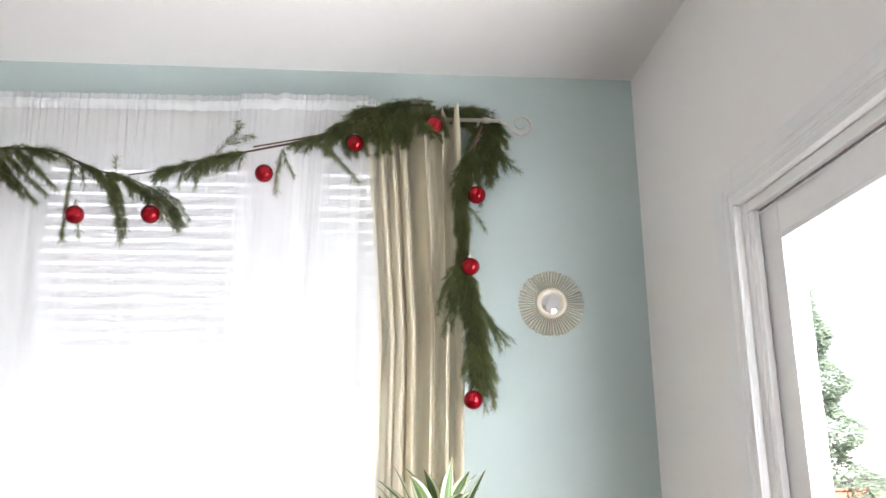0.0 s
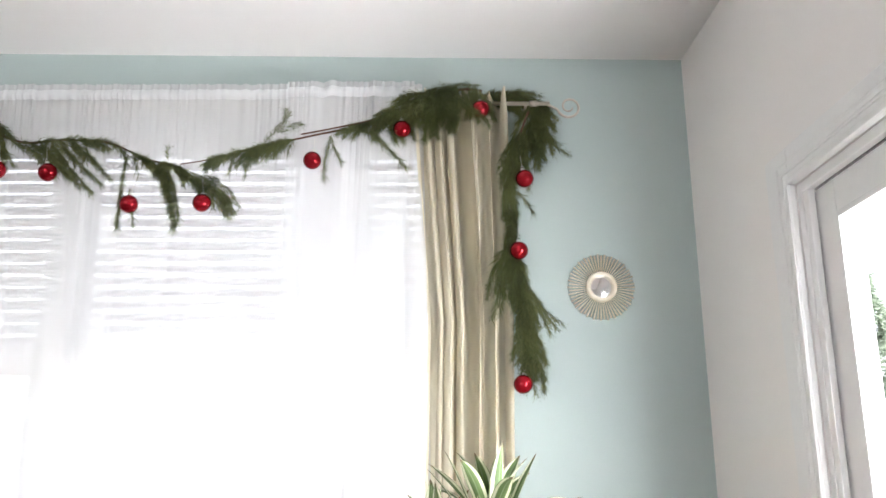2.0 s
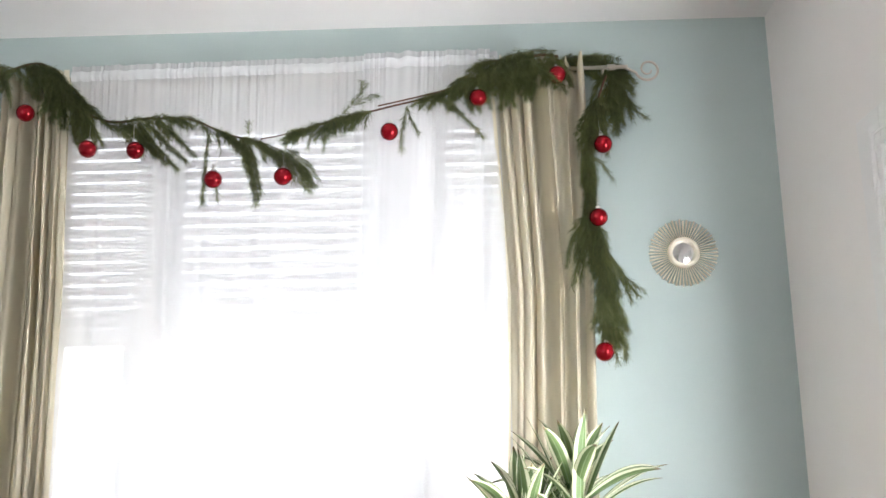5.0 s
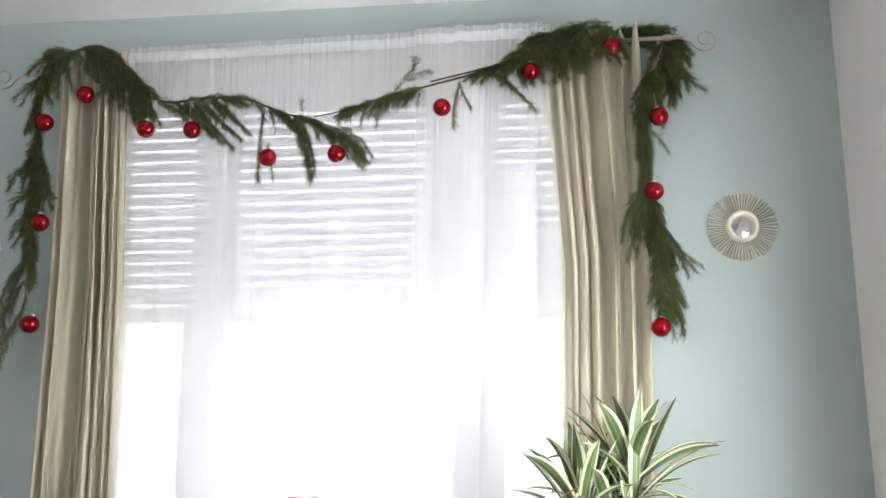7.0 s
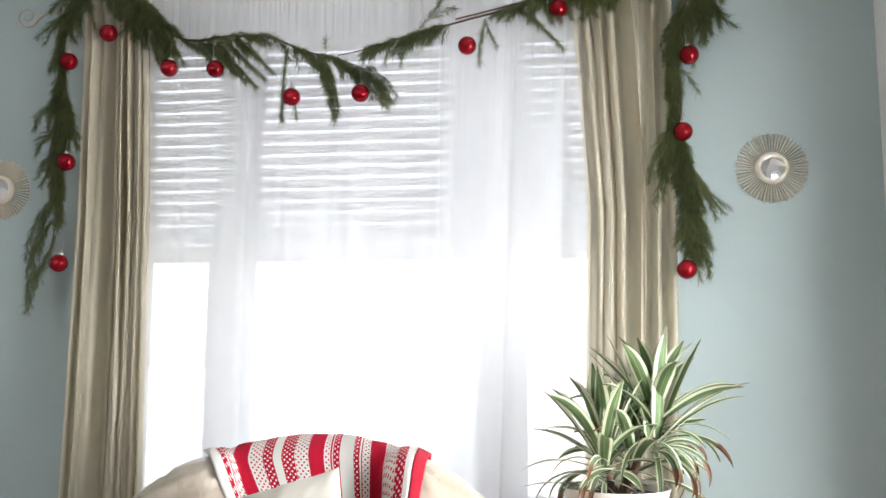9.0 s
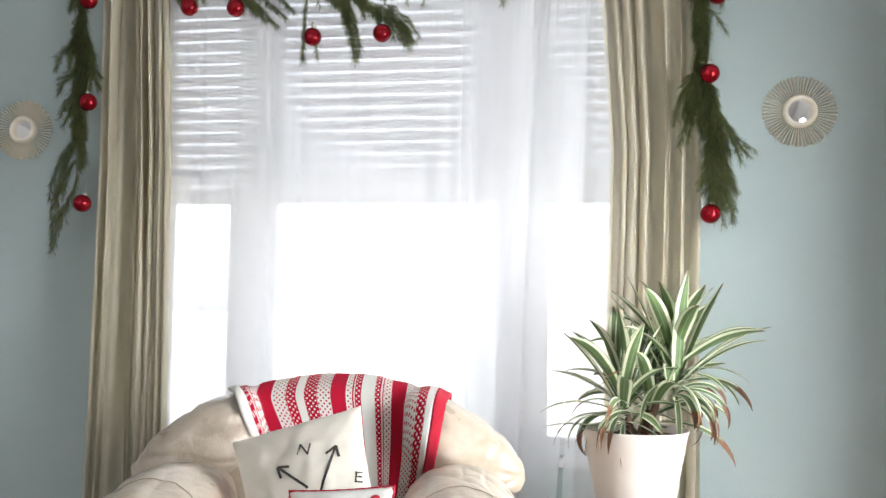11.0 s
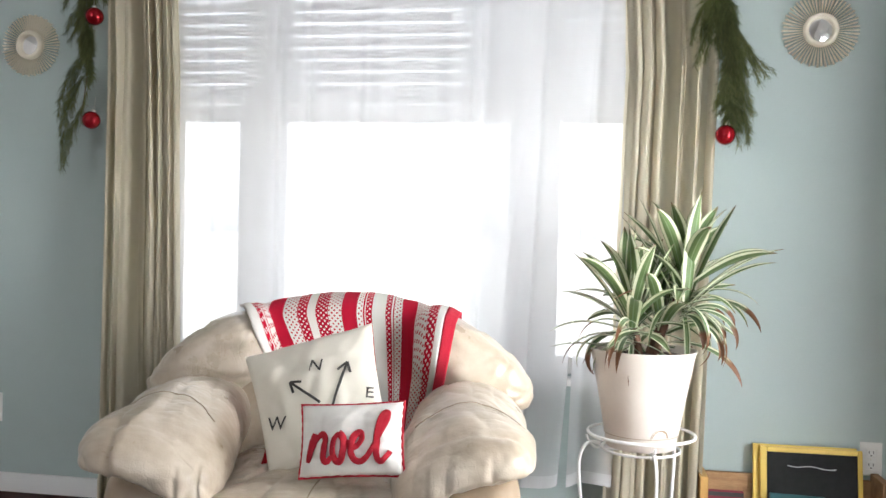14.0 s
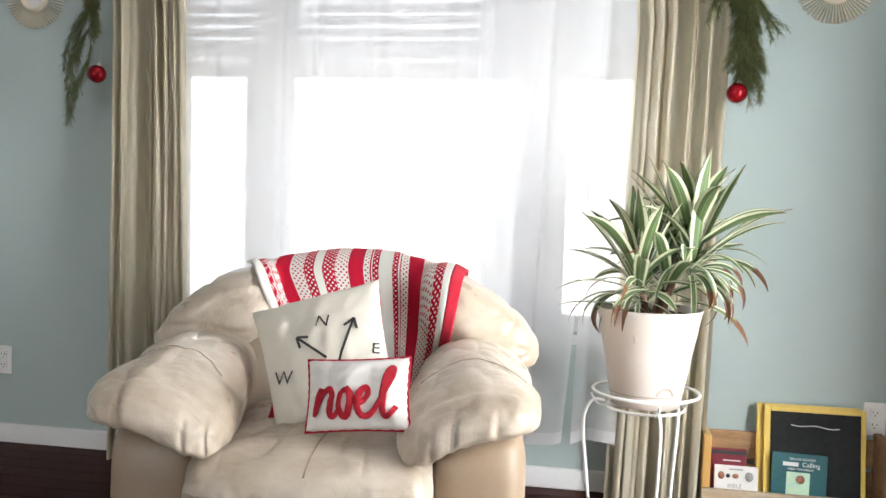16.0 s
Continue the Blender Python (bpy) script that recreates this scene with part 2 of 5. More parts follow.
def leaf_material(name, mid, edge, brown):
    """Striped strap leaf: UV u runs across, v from base to tip."""
    m, nt, bs = nodes_of(name)
    uv = nt.nodes.new("ShaderNodeUVMap")
    sp = nt.nodes.new("ShaderNodeSeparateXYZ")
    link(nt, uv.outputs[0], sp.inputs[0])
    n = noise_tex(nt, 30, 3)
    a = math_node(nt, "ABSOLUTE", math_node(nt, "SUBTRACT", sp.outputs[0], 0.5))
    a = math_node(nt, "MULTIPLY_ADD", n, 0.05, math_node(nt, "SUBTRACT", a, 0.025))
    cream = (0.70, 0.71, 0.53)
    col = ramp(nt, a, [(0.0, (0.24, 0.31, 0.18)), (0.05, mid), (0.27, mid), (0.31, cream), (0.45, cream), (0.48, edge)], "LINEAR")
    tip = math_node(nt, "SUBTRACT", math_node(nt, "MULTIPLY_ADD", n, 0.12, sp.outputs[1]), brown)
    tip = math_node(nt, "MULTIPLY", tip, 12.0)
    tip_c = nt.nodes.new("ShaderNodeClamp")
    link(nt, tip, tip_c.inputs[0])
    col = mix_color(nt, tip_c.outputs[0], col, (0.16, 0.07, 0.03))
    link(nt, col, bs.inputs["Base Color"])
    bs.inputs["Roughness"].default_value = 0.42
    tr = nt.nodes.new("ShaderNodeBsdfTranslucent")
    link(nt, col, tr.inputs[0])
    mx = nt.nodes.new("ShaderNodeMixShader")
    mx.inputs[0].default_value = 0.25
    link(nt, bs.outputs[0], mx.inputs[1]), link(nt, tr.outputs[0], mx.inputs[2])
    link(nt, mx.outputs[0], nt.nodes["Material Output"].inputs[0])
    return m


M["leaf"] = leaf_material("striped_leaf", (0.12, 0.185, 0.065), (0.16, 0.23, 0.08), 0.97)
M["leaf_dry"] = leaf_material("striped_leaf_brown_tip", (0.10, 0.16, 0.07), (0.14, 0.18, 0.08), 0.72)


def floor_material():
    return surface("dark_cherry_floorboard", (0.026, 0.008, 0.006), (0.055, 0.017, 0.012), 0.55, scale=4, fine=50, relief=0.12, stretch=(1, 9, 1), random=0.35, spec=0.10)


M["floor"] = floor_material()


def knit_material():
    """Fair-isle knit: UV u across the stripes in metres, v along them in metres."""
    m, nt, bs = nodes_of("red_white_knit")
    uv = nt.nodes.new("ShaderNodeUVMap")
    sp = nt.nodes.new("ShaderNodeSeparateXYZ")
    link(nt, uv.outputs[0], sp.inputs[0])
    u, v = sp.outputs[0], sp.outputs[1]
    red, white = (0.50, 0.012, 0.035), (0.76, 0.73, 0.68)
    # one repeat of the bands is 0.425 m
    k = math_node(nt, "FRACT", math_node(nt, "ADD", math_node(nt, "DIVIDE", u, 0.425), 0.80))
    base = ramp(nt, k, [(0.0, red), (0.113, white), (0.215, red), (0.292, white), (0.354, red), (0.446, white), (0.549, red), (0.662, white), (0.71, red), (0.72, white), (0.73, red), (0.774, white), (0.877, red), (0.92, white), (0.93, red), (0.94, white)], "CONSTANT")
    # motif stitches on a 9 mm grid
    fu = math_node(nt, "SUBTRACT", math_node(nt, "FRACT", math_node(nt, "DIVIDE", u, 0.0086)), 0.5)
    row = math_node(nt, "DIVIDE", v, 0.0096)
    fv = math_node(nt, "SUBTRACT", math_node(nt, "FRACT", row), 0.5)
    d = math_node(nt, "ADD", math_node(nt, "ABSOLUTE", fu), math_node(nt, "ABSOLUTE", fv))
    cell = math_node(nt, "ADD", math_node(nt, "FLOOR", math_node(nt, "DIVIDE", u, 0.0086)), math_node(nt, "FLOOR", row))
    odd = math_node(nt, "MODULO", cell, 2.0)
    dot = math_node(nt, "MULTIPLY", math_node(nt, "LESS_THAN", d, 0.46), math_node(nt, "GREATER_THAN", math_node(nt, "ABSOLUTE", odd), 0.5))
    on, off = (1, 1, 1), (0, 0, 0)
    zone = ramp(nt, k, [(0.0, off), (0.118, on), (0.287, off), (0.359, on), (0.545, off), (0.665, on), (0.70, off), (0.735, on), (0.770, off), (0.88, on), (0.915, off), (0.945, on)], "CONSTANT")
    dot = math_node(nt, "MULTIPLY", dot, zone)
    inv = ramp(nt, k, [(0.0, white), (0.113, red), (0.215, white), (0.292, red), (0.354, white), (0.446, red), (0.549, white), (0.662, red), (0.73, white), (0.774, red), (0.877, white), (0.94, red)], "CONSTANT")
    col = mix_color(nt, dot, base, inv)
    link(nt, col, bs.inputs["Base Color"])
    bs.inputs["Roughness"].default_value = 0.95
    bs.inputs["Specular IOR Level"].default_value = 0.1
    st = math_node(nt, "SINE", math_node(nt, "MULTIPLY", u, 1200.0))
    st2 = math_node(nt, "SINE", math_node(nt, "MULTIPLY", v, 900.0))
    bump(nt, bs, math_node(nt, "MULTIPLY", st, st2), 0.6, 0.002)
    return m


M["knit"] = knit_material()
M["knit_red"] = surface("red_ribbed_knit", (0.44, 0.010, 0.03), (0.54, 0.016, 0.04), 0.95, scale=30, fine=400, relief=0.7, dist=0.003)
M["knit_white"] = surface("white_ribbed_knit", (0.70, 0.67, 0.62), (0.78, 0.75, 0.70), 0.95, scale=30, fine=400, relief=0.7, dist=0.003)

# ---- mesh helpers ----
def finish(bm, smooth=False):
    if smooth:
        for f in bm.faces:
            f.smooth = True
    return bm


def thing(name, place=(0, 0, 0), turn=0, label="", category="", group="", kind=""):
    ob = new(name)
    ob.empty_display_size = 0.05
    ob.matrix_world = pose(*place, 0, 0, turn)
    return tagged(ob, label, category, group, kind)


def mesh_object(name, bm, material, label="", category="", group="", kind=""):
    me = bpy.data.meshes.new(name)
    bm.normal_update()
    bm.to_mesh(me)
    bm.free()
    me.materials.append(material)
    return tagged(new(name, me), label, category, group, kind)


def part(name, bm, material, parent, label="", kind=""):
    ob = mesh_object(name, bm, material, label, kind=kind)
    ob.parent = parent
    return ob


def box(bm, lo, hi, bevel=0.0, seg=2):
    lo, hi = Vector(lo), Vector(hi)
    r = bmesh.ops.create_cube(bm, size=1, matrix=Matrix.Translation((lo + hi) / 2) @ Matrix.Diagonal((*(hi - lo), 1)))
    if bevel:
        edges = list({e for v in r["verts"] for e in v.link_edges})
        bmesh.ops.bevel(bm, geom=edges, offset=bevel, segments=seg, profile=0.5, affect="EDGES")
    return bm


def boxed(lo, hi, bevel=0.0, seg=2):
    return box(bmesh.new(), lo, hi, bevel, seg)


def smooth_path(points, steps=8):
    pts = [Vector(p) for p in points]
    out = []
    for i in range(len(pts) - 1):
        p0, p1, p2, p3 = pts[max(i - 1, 0)], pts[i], pts[i + 1], pts[min(i + 2, len(pts) - 1)]
        for k in range(steps):
            t = k / steps
            out.append(0.5 * (2 * p1 + (p2 - p0) * t + (2 * p0 - 5 * p1 + 4 * p2 - p3) * t * t + (3 * p1 - p0 - 3 * p2 + p3) * t ** 3))
    return out + [pts[-1]]


def tube(bm, pts, radius, sides=8, closed=False, flat=1.0):
    """A round bar along pts; radius is a number or a function of 0..1."""
    pts = [Vector(p) for p in pts]
    n, rings = len(pts), []
    up = None
    for i, p in enumerate(pts):
        a, b = pts[(i - 1) % n] if closed or i else pts[0], pts[(i + 1) % n] if closed or i < n - 1 else pts[-1]
        d = (b - a).normalized()
        if up is None:
            up = d.orthogonal().normalized()
        up = (up - d * up.dot(d)).normalized()
        side = d.cross(up)
        r = radius(i / max(n - 1, 1)) if callable(radius) else radius
        rings.append([bm.verts.new(p + (up * math.cos(q) * flat + side * math.sin(q)) * r) for q in (2 * math.pi * k / sides for k in range(sides))])
    for i in range(n if closed else n - 1):
        a, b = rings[i], rings[(i + 1) % n]
        for k in range(sides):
            f = bm.faces.new((a[k], a[(k + 1) % sides], b[(k + 1) % sides], b[k]))
            f.smooth = True
    if not closed:
        bm.faces.new(rings[0][::-1]), bm.faces.new(rings[-1])
    return bm


def lathe(bm, profile, seg=48, centre=(0, 0, 0), m=None):
    """Spin (radius, height) pairs about z."""
    rings = []
    for r, z in profile:
        if r < 1e-6:
            rings.append([bm.verts.new((centre[0], centre[1], centre[2] + z))])
        else:
            rings.append([bm.verts.new((centre[0] + r * math.cos(2 * math.pi * k / seg), centre[1] + r * math.sin(2 * math.pi * k / seg), centre[2] + z)) for k in range(seg)])
    for a, b in zip(rings, rings[1:]):
        for k in range(seg):
            q = [a[k % len(a)], a[(k + 1) % len(a)], b[(k + 1) % len(b)], b[k % len(b)]]
            q = list(dict.fromkeys(q))
            if len(q) > 2:
                f = bm.faces.new(q)
                f.smooth = True
    if m is not None:
        bm.transform(m)
    return bm


def sheet(bm, nu, nv, fn, uv=None):
    """A grid of points fn(u, v), u and v from 0 to 1."""
    g = [[bm.verts.new(fn(i / nu, j / nv)) for i in range(nu + 1)] for j in range(nv + 1)]
    layer = bm.loops.layers.uv.new("UVMap") if uv else None
    for j in range(nv):
        for i in range(nu):
            f = bm.faces.new((g[j][i], g[j][i + 1], g[j + 1][i + 1], g[j + 1][i]))
            f.smooth = True
            if uv:
                for lp, (a, b) in zip(f.loops, ((i, j), (i + 1, j), (i + 1, j + 1), (i, j + 1))):
                    lp[layer].uv = uv(a / nu, b / nv)
    return bm


def sp(v, e):
    return math.copysign(abs(v) ** e, v)


def puff(bm, centre, half, e1=0.55, e2=0.55, seg=56, rings=32, m=None, wrinkle=0.0, freq=7.0, shape=None, crease=0.0, grain=(9, 9, 9)):
    """A stuffed, rounded block with creases."""
    vs = []
    for j in range(rings + 1):
        phi = -math.pi / 2 + math.pi * j / rings
        row = []
        for i in range(seg):
            th = 2 * math.pi * i / seg
            p = Vector((sp(math.cos(phi), e1) * sp(math.cos(th), e2), sp(math.cos(phi), e1) * sp(math.sin(th), e2), sp(math.sin(phi), e1)))
            q = Vector((p.x * half[0], p.y * half[1], p.z * half[2]))
            if shape:
                q = shape(q, p)
            if wrinkle:
                w = noise.fractal(q * freq + Vector(centre) * 3, 1.0, 2.0, 4)
                q += p.normalized() * wrinkle * w
            if crease:
                g = Vector((q.x * grain[0], q.y * grain[1], q.z * grain[2])) + Vector(centre) * 11
                ridge = 1 - min(1.0, abs(noise.noise(g)) * 2.6)
                q -= p.normalized() * crease * ridge ** 3
            row.append(q)
        vs.append(row)
    grid = []
    for j, row in enumerate(vs):
        if j in (0, rings):
            mean = sum(row, Vector()) / len(row)
            grid.append([bm.verts.new(Vector(centre) + mean)])
        else:
            grid.append([bm.verts.new(Vector(centre) + q) for q in row])
    for a, b in zip(grid, grid[1:]):
        for k in range(seg):
            q = list(dict.fromkeys([a[k % len(a)], a[(k + 1) % len(a)], b[(k + 1) % len(b)], b[k % len(b)]]))
            if len(q) > 2:
                bm.faces.new(q).smooth = True
    if m is not None:
        bm.transform(m)
    return bm

# ---- the room ----
CEIL, RIGHT, LEFT, BACK = 2.70, 1.115, -4.0, -8.0
W0, W1, WZ0, WZ1 = -1.70, 0.27, 0.56, 2.42      # opening of the triple window
D0, D1, DZ = -1.98, -0.873, 1.879                # opening of the glazed door
WALL_T = 0.16


def wall_with_hole(name, axis, at, out, a0, a1, z1, hole, material, label):
    """A wall slab from a0 to a1 with one opening (h0, h1, zlow, zhigh); out is the side of its thickness."""
    bm = bmesh.new()
    h0, h1, q0, q1 = hole

    def slab(p0, p1, z0, z2):
        if p1 - p0 < 1e-4 or z2 - z0 < 1e-4:
            return
        lo, hi = min(at, at + out), max(at, at + out)
        if axis == "y":
            box(bm, (p0, lo, z0), (p1, hi, z2))
        else:
            box(bm, (lo, p0, z0), (hi, p1, z2))

    slab(a0, h0, 0, z1), slab(h1, a1, 0, z1), slab(h0, h1, 0, q0), slab(h0, h1, q1, z1)
    return mesh_object(name, bm, material, label, "wall", kind="structure")


wall_with_hole("wall_window", "y", 0.0, WALL_T, LEFT, RIGHT + WALL_T, CEIL, (W0, W1, WZ0, WZ1), M["wall_blue"], "pale blue-green painted wall with a wide window")
wall_with_hole("wall_door", "x", RIGHT, WALL_T, BACK, 0.0, CEIL, (D0, D1, 0.0, DZ), M["wall_white"], "off-white painted side wall with a glazed door")
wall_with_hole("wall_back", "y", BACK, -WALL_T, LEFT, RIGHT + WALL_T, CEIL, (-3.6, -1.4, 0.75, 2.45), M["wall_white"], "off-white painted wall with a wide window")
wall_with_hole("wall_side", "x", LEFT, -WALL_T, BACK - WALL_T, WALL_T, CEIL, (-1.0, -1.0, 0.0, 0.0), M["wall_white"], "plain off-white painted wall")
mesh_object("ceiling", boxed((LEFT - WALL_T, BACK - WALL_T, CEIL), (RIGHT + WALL_T, WALL_T, CEIL + 0.15)), M["ceiling"], "plain white painted ceiling", "ceiling", kind="structure")
floor = mesh_object("floor", boxed((LEFT - WALL_T, BACK - WALL_T, -0.12), (RIGHT + WALL_T, WALL_T, -0.012)), M["slot"], "dark cherry-stained plank floor", "floor", kind="structure")


def baseboard(lo, hi, label="white painted baseboard along the wall"):
    bm = bmesh.new()
    box(bm, lo, hi, 0.004, 2)
    return mesh_object("baseboard", bm, M["trim"], label, "baseboard", kind="structure")


baseboard((LEFT, -0.016, 0.0), (RIGHT, 0.0, 0.075))
baseboard((RIGHT - 0.016, D1 + 0.16, 0.0), (RIGHT, -0.016, 0.075))
baseboard((RIGHT - 0.016, BACK, 0.0), (RIGHT, D0 - 0.16, 0.075))


# -- triple window: frame, mullions, sashes, panes, sill
def build_window():
    win = thing("window_1", (0, 0, 0), label="white triple double-hung window behind sheers", category="window", kind="structure")
    frame_y0, frame_y1 = 0.03, 0.14
    for lo, hi in (((W0, frame_y0, WZ0), (W0 + 0.05, frame_y1, WZ1)), ((W1 - 0.05, frame_y0, WZ0), (W1, frame_y1, WZ1)),
                   ((W0 + 0.05, frame_y0, WZ1 - 0.05), (W1 - 0.05, frame_y1, WZ1))):
        part("window_frame", boxed(lo, hi, 0.003), M["trim"], win)
    part("window_sill", boxed((W0 - 0.06, -0.045, WZ0 - 0.03), (W1 + 0.07, 0.14, WZ0), 0.006), M["trim"], win)
    for x in (-1.245, -0.215):
        part("mullion", boxed((x - 0.048, frame_y0 - 0.012, WZ0), (x + 0.048, frame_y1, WZ1 - 0.05), 0.004), M["trim"], win)
    casing = bmesh.new()
    box(casing, (W0 - 0.06, -0.02, WZ0), (W0, 0.0, WZ1 + 0.09), 0.004)
    box(casing, (W1, -0.02, WZ0), (W1 + 0.07, 0.0, WZ1 + 0.09), 0.004)
    box(casing, (W0, -0.02, WZ1), (W1, 0.0, WZ1 + 0.09), 0.004)
    part("casing", casing, M["trim"], win)
    for x0, x1 in ((W0 + 0.05, -1.293), (-1.197, -0.263), (-0.167, W1 - 0.05)):
        for z0, z1, y in ((WZ0, 1.53, 0.05), (1.47, WZ1 - 0.05, 0.09)):
            s = bmesh.new()
            r, t = 0.045, 0.032
            box(s, (x0, y, z0), (x0 + r, y + t, z1), 0.003)
            box(s, (x1 - r, y, z0), (x1, y + t, z1), 0.003)
            box(s, (x0 + r, y, z0), (x1 - r, y + t, z0 + 0.06), 0.003)
            box(s, (x0 + r, y, z1 - 0.055), (x1 - r, y + t, z1), 0.003)
            sash = part("sash", s, M["trim"], win)
            g = part("pane", boxed((x0 + r, y + 0.013, z0 + 0.06), (x1 - r, y + 0.017, z1 - 0.055)), M["glass"], sash)
            g.visible_shadow = False


build_window()


def build_blind(x0, x1):
    b = thing("window_blind", ((x0 + x1) / 2, 0.012, 2.36), label="half-raised white slatted blind in the window", category="blind", group="window blinds")
    w = (x1 - x0) / 2 - 0.006
    part("head_rail", boxed((-w, -0.02, -0.03), (w, 0.02, 0.015), 0.003), M["blind"], b)
    s = bmesh.new()
    tilt = radians(62)
    n, dx = 6, 0.024
    prof = [(-dx + 2 * dx * i / n, 0.004 * (1 - (2 * i / n - 1) ** 2)) for i in range(n + 1)]
    rows = []
    for x in (-w, w):
        for o in (0.0, 0.0022):
            rows.append([s.verts.new((x, p * math.cos(tilt) - (q + o) * math.sin(tilt), p * math.sin(tilt) + (q + o) * math.cos(tilt))) for p, q in prof])
    for a, c in ((0, 2), (1, 3)):
        for i in range(n):
            s.faces.new((rows[a][i], rows[a][i + 1], rows[c][i + 1], rows[c][i]))
    for a, c in ((0, 1), (2, 3)):
        for i in range(n):
            s.faces.new((rows[a][i], rows[a][i + 1], rows[c][i + 1], rows[c][i]))
    bmesh.ops.recalc_face_normals(s, faces=s.faces)
    first = part("slat", s, M["blind"], b)
    first.location = (0, 0, -0.07)
    for k in range(1, 17):
        o = first.copy()
        scene.collection.objects.link(o)
        o.location = (0, 0, -0.07 - 0.0445 * k)
    part("bottom_rail", boxed((-w, -0.024, -0.83), (w, 0.024, -0.805), 0.004), M["blind"], b)
    for x in (-w * 0.62, w * 0.62):
        part("ladder_cord", tube(bmesh.new(), [(x, -0.028, -0.02), (x, -0.028, -0.81)], 0.0012, 5), M["plastic"], b)
    part("tilt_wand", tube(bmesh.new(), [(-w + 0.06, -0.035, -0.03), (-w + 0.075, -0.04, -0.78)], 0.004, 6), M["plastic"], b)
    return b


for x0, x1 in ((W0 + 0.055, -1.297), (-1.180, -0.285), (-0.160, W1 - 0.055)):
    build_blind(x0, x1)


# -- glazed door in the side wall
def build_door():
    d = thing("door_1", (0, 0, 0), label="white-framed glazed door to the garden, closed", category="door", kind="structure")
    cw = 0.148
    for name, lo, hi in (("casing", (RIGHT - 0.02, D1, 0), (RIGHT, D1 + cw, DZ + 0.112)), ("casing", (RIGHT - 0.02, D0 - cw, 0), (RIGHT, D0, DZ + 0.112)),
                         ("casing", (RIGHT - 0.02, D0, DZ), (RIGHT, D1, DZ + 0.112))):
        part(name, boxed(lo, hi, 0.004), M["trim"], d)
    for k, (o, p) in enumerate(((0.0, 0.030), (0.036, 0.018), (0.062, 0.012))):
        part("bead", boxed((RIGHT - 0.026 + 0.004 * k, D1 + o, 0), (RIGHT - 0.019, D1 + o + p * 0.6, DZ + o + p * 0.6), 0.003), M["trim"], d)
        part("bead", boxed((RIGHT - 0.026 + 0.004 * k, D0, DZ + o), (RIGHT - 0.019, D1 + o, DZ + o + p * 0.6), 0.003), M["trim"], d)
    j = 0.03
    part("jamb", boxed((RIGHT + 0.002, D1 - j, 0), (RIGHT + WALL_T, D1 + 0.001, DZ), 0.003), M["trim"], d)
    part("jamb", boxed((RIGHT + 0.002, D0 - 0.001, 0), (RIGHT + WALL_T, D0 + j, DZ), 0.003), M["trim"], d)
    part("jamb", boxed((RIGHT + 0.002, D0 + j, DZ - j), (RIGHT + WALL_T, D1 - j, DZ), 0.003), M["trim"], d)
    part("stop", boxed((RIGHT + 0.004, D1 - j - 0.03, 0), (RIGHT + 0.024, D1 - j, DZ - j), 0.003), M["trim"], d)
    # Solid grey strip stands in for the shade of the gap above the leaf.
    part("track", boxed((RIGHT + 0.024, D0 + j, DZ - j - 0.005), (RIGHT + 0.029, D1 - j - 0.03, DZ - j), 0.0), M["grey_print"], d, "grey strip in place of the shaded gap above the door")
    x0, x1 = RIGHT + 0.03, RIGHT + 0.07
    y0, y1, z1 = D0 + j + 0.004, D1 - j - 0.008, DZ - j - 0.006
    st, top, bot = 0.115, 0.09, 0.22
    leaf = bmesh.new()
    box(leaf, (x0, y1 - st, 0.01), (x1, y1, z1), 0.004)
    box(leaf, (x0, y0, 0.01), (x1, y0 + st, z1), 0.004)
    box(leaf, (x0, y0 + st, z1 - top), (x1, y1 - st, z1), 0.004)
    box(leaf, (x0, y0 + st, 0.01), (x1, y1 - st, bot), 0.004)
    lf = part("door_leaf", leaf, M["trim"], d)
    bead = bmesh.new()
    a0, a1, b0, b1 = y0 + st, y1 - st, bot, z1 - top
    box(bead, (x0 - 0.006, a1 - 0.018, b0), (x0 + 0.012, a1, b1), 0.003)
    box(bead, (x0 - 0.006, a0, b0), (x0 + 0.012, a0 + 0.018, b1), 0.003)
    box(bead, (x0 - 0.006, a0 + 0.018, b1 - 0.018), (x0 + 0.012, a1 - 0.018, b1), 0.003)
    box(bead, (x0 - 0.006, a0 + 0.018, b0), (x0 + 0.012, a1 - 0.018, b0 + 0.018), 0.003)
    part("glazing_bead", bead, M["trim"], lf)
    g = part("pane", boxed((x0 + 0.018, a0, b0), (x0 + 0.022, a1, b1)), M["glass"], lf)
    g.visible_shadow = False


build_door()

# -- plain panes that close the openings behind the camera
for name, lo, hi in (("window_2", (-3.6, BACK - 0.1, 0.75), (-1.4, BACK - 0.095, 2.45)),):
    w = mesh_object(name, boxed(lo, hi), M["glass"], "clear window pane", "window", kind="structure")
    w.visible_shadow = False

# ---- outdoors ----
mesh_object("ground", boxed((-400, -400, -0.75), (400, 400, -0.7)), M["grass"], "pale winter ground outside", "ground", kind="structure")


def build_fence():
    f = thing("fence", (9.0, 12.5, -0.7), 45, "red-brown wooden board fence outside", "fence")
    first = part("board", boxed((-0.07, -0.01, 0.05), (0.07, 0.01, 1.75), 0.004, 1), M["fence"], f)
    for k in range(-26, 27):
        if k == 0:
            continue
        o = first.copy()
        scene.collection.objects.link(o)
        o.location.x = 0.155 * k
    for z in (0.45, 1.4):
        part("rail", boxed((-4.1, 0.012, z), (4.1, 0.05, z + 0.09)), M["fence"], f)
    part("cap", boxed((-4.1, -0.03, 1.75), (4.1, 0.06, 1.79)), M["fence"], f)


build_fence()


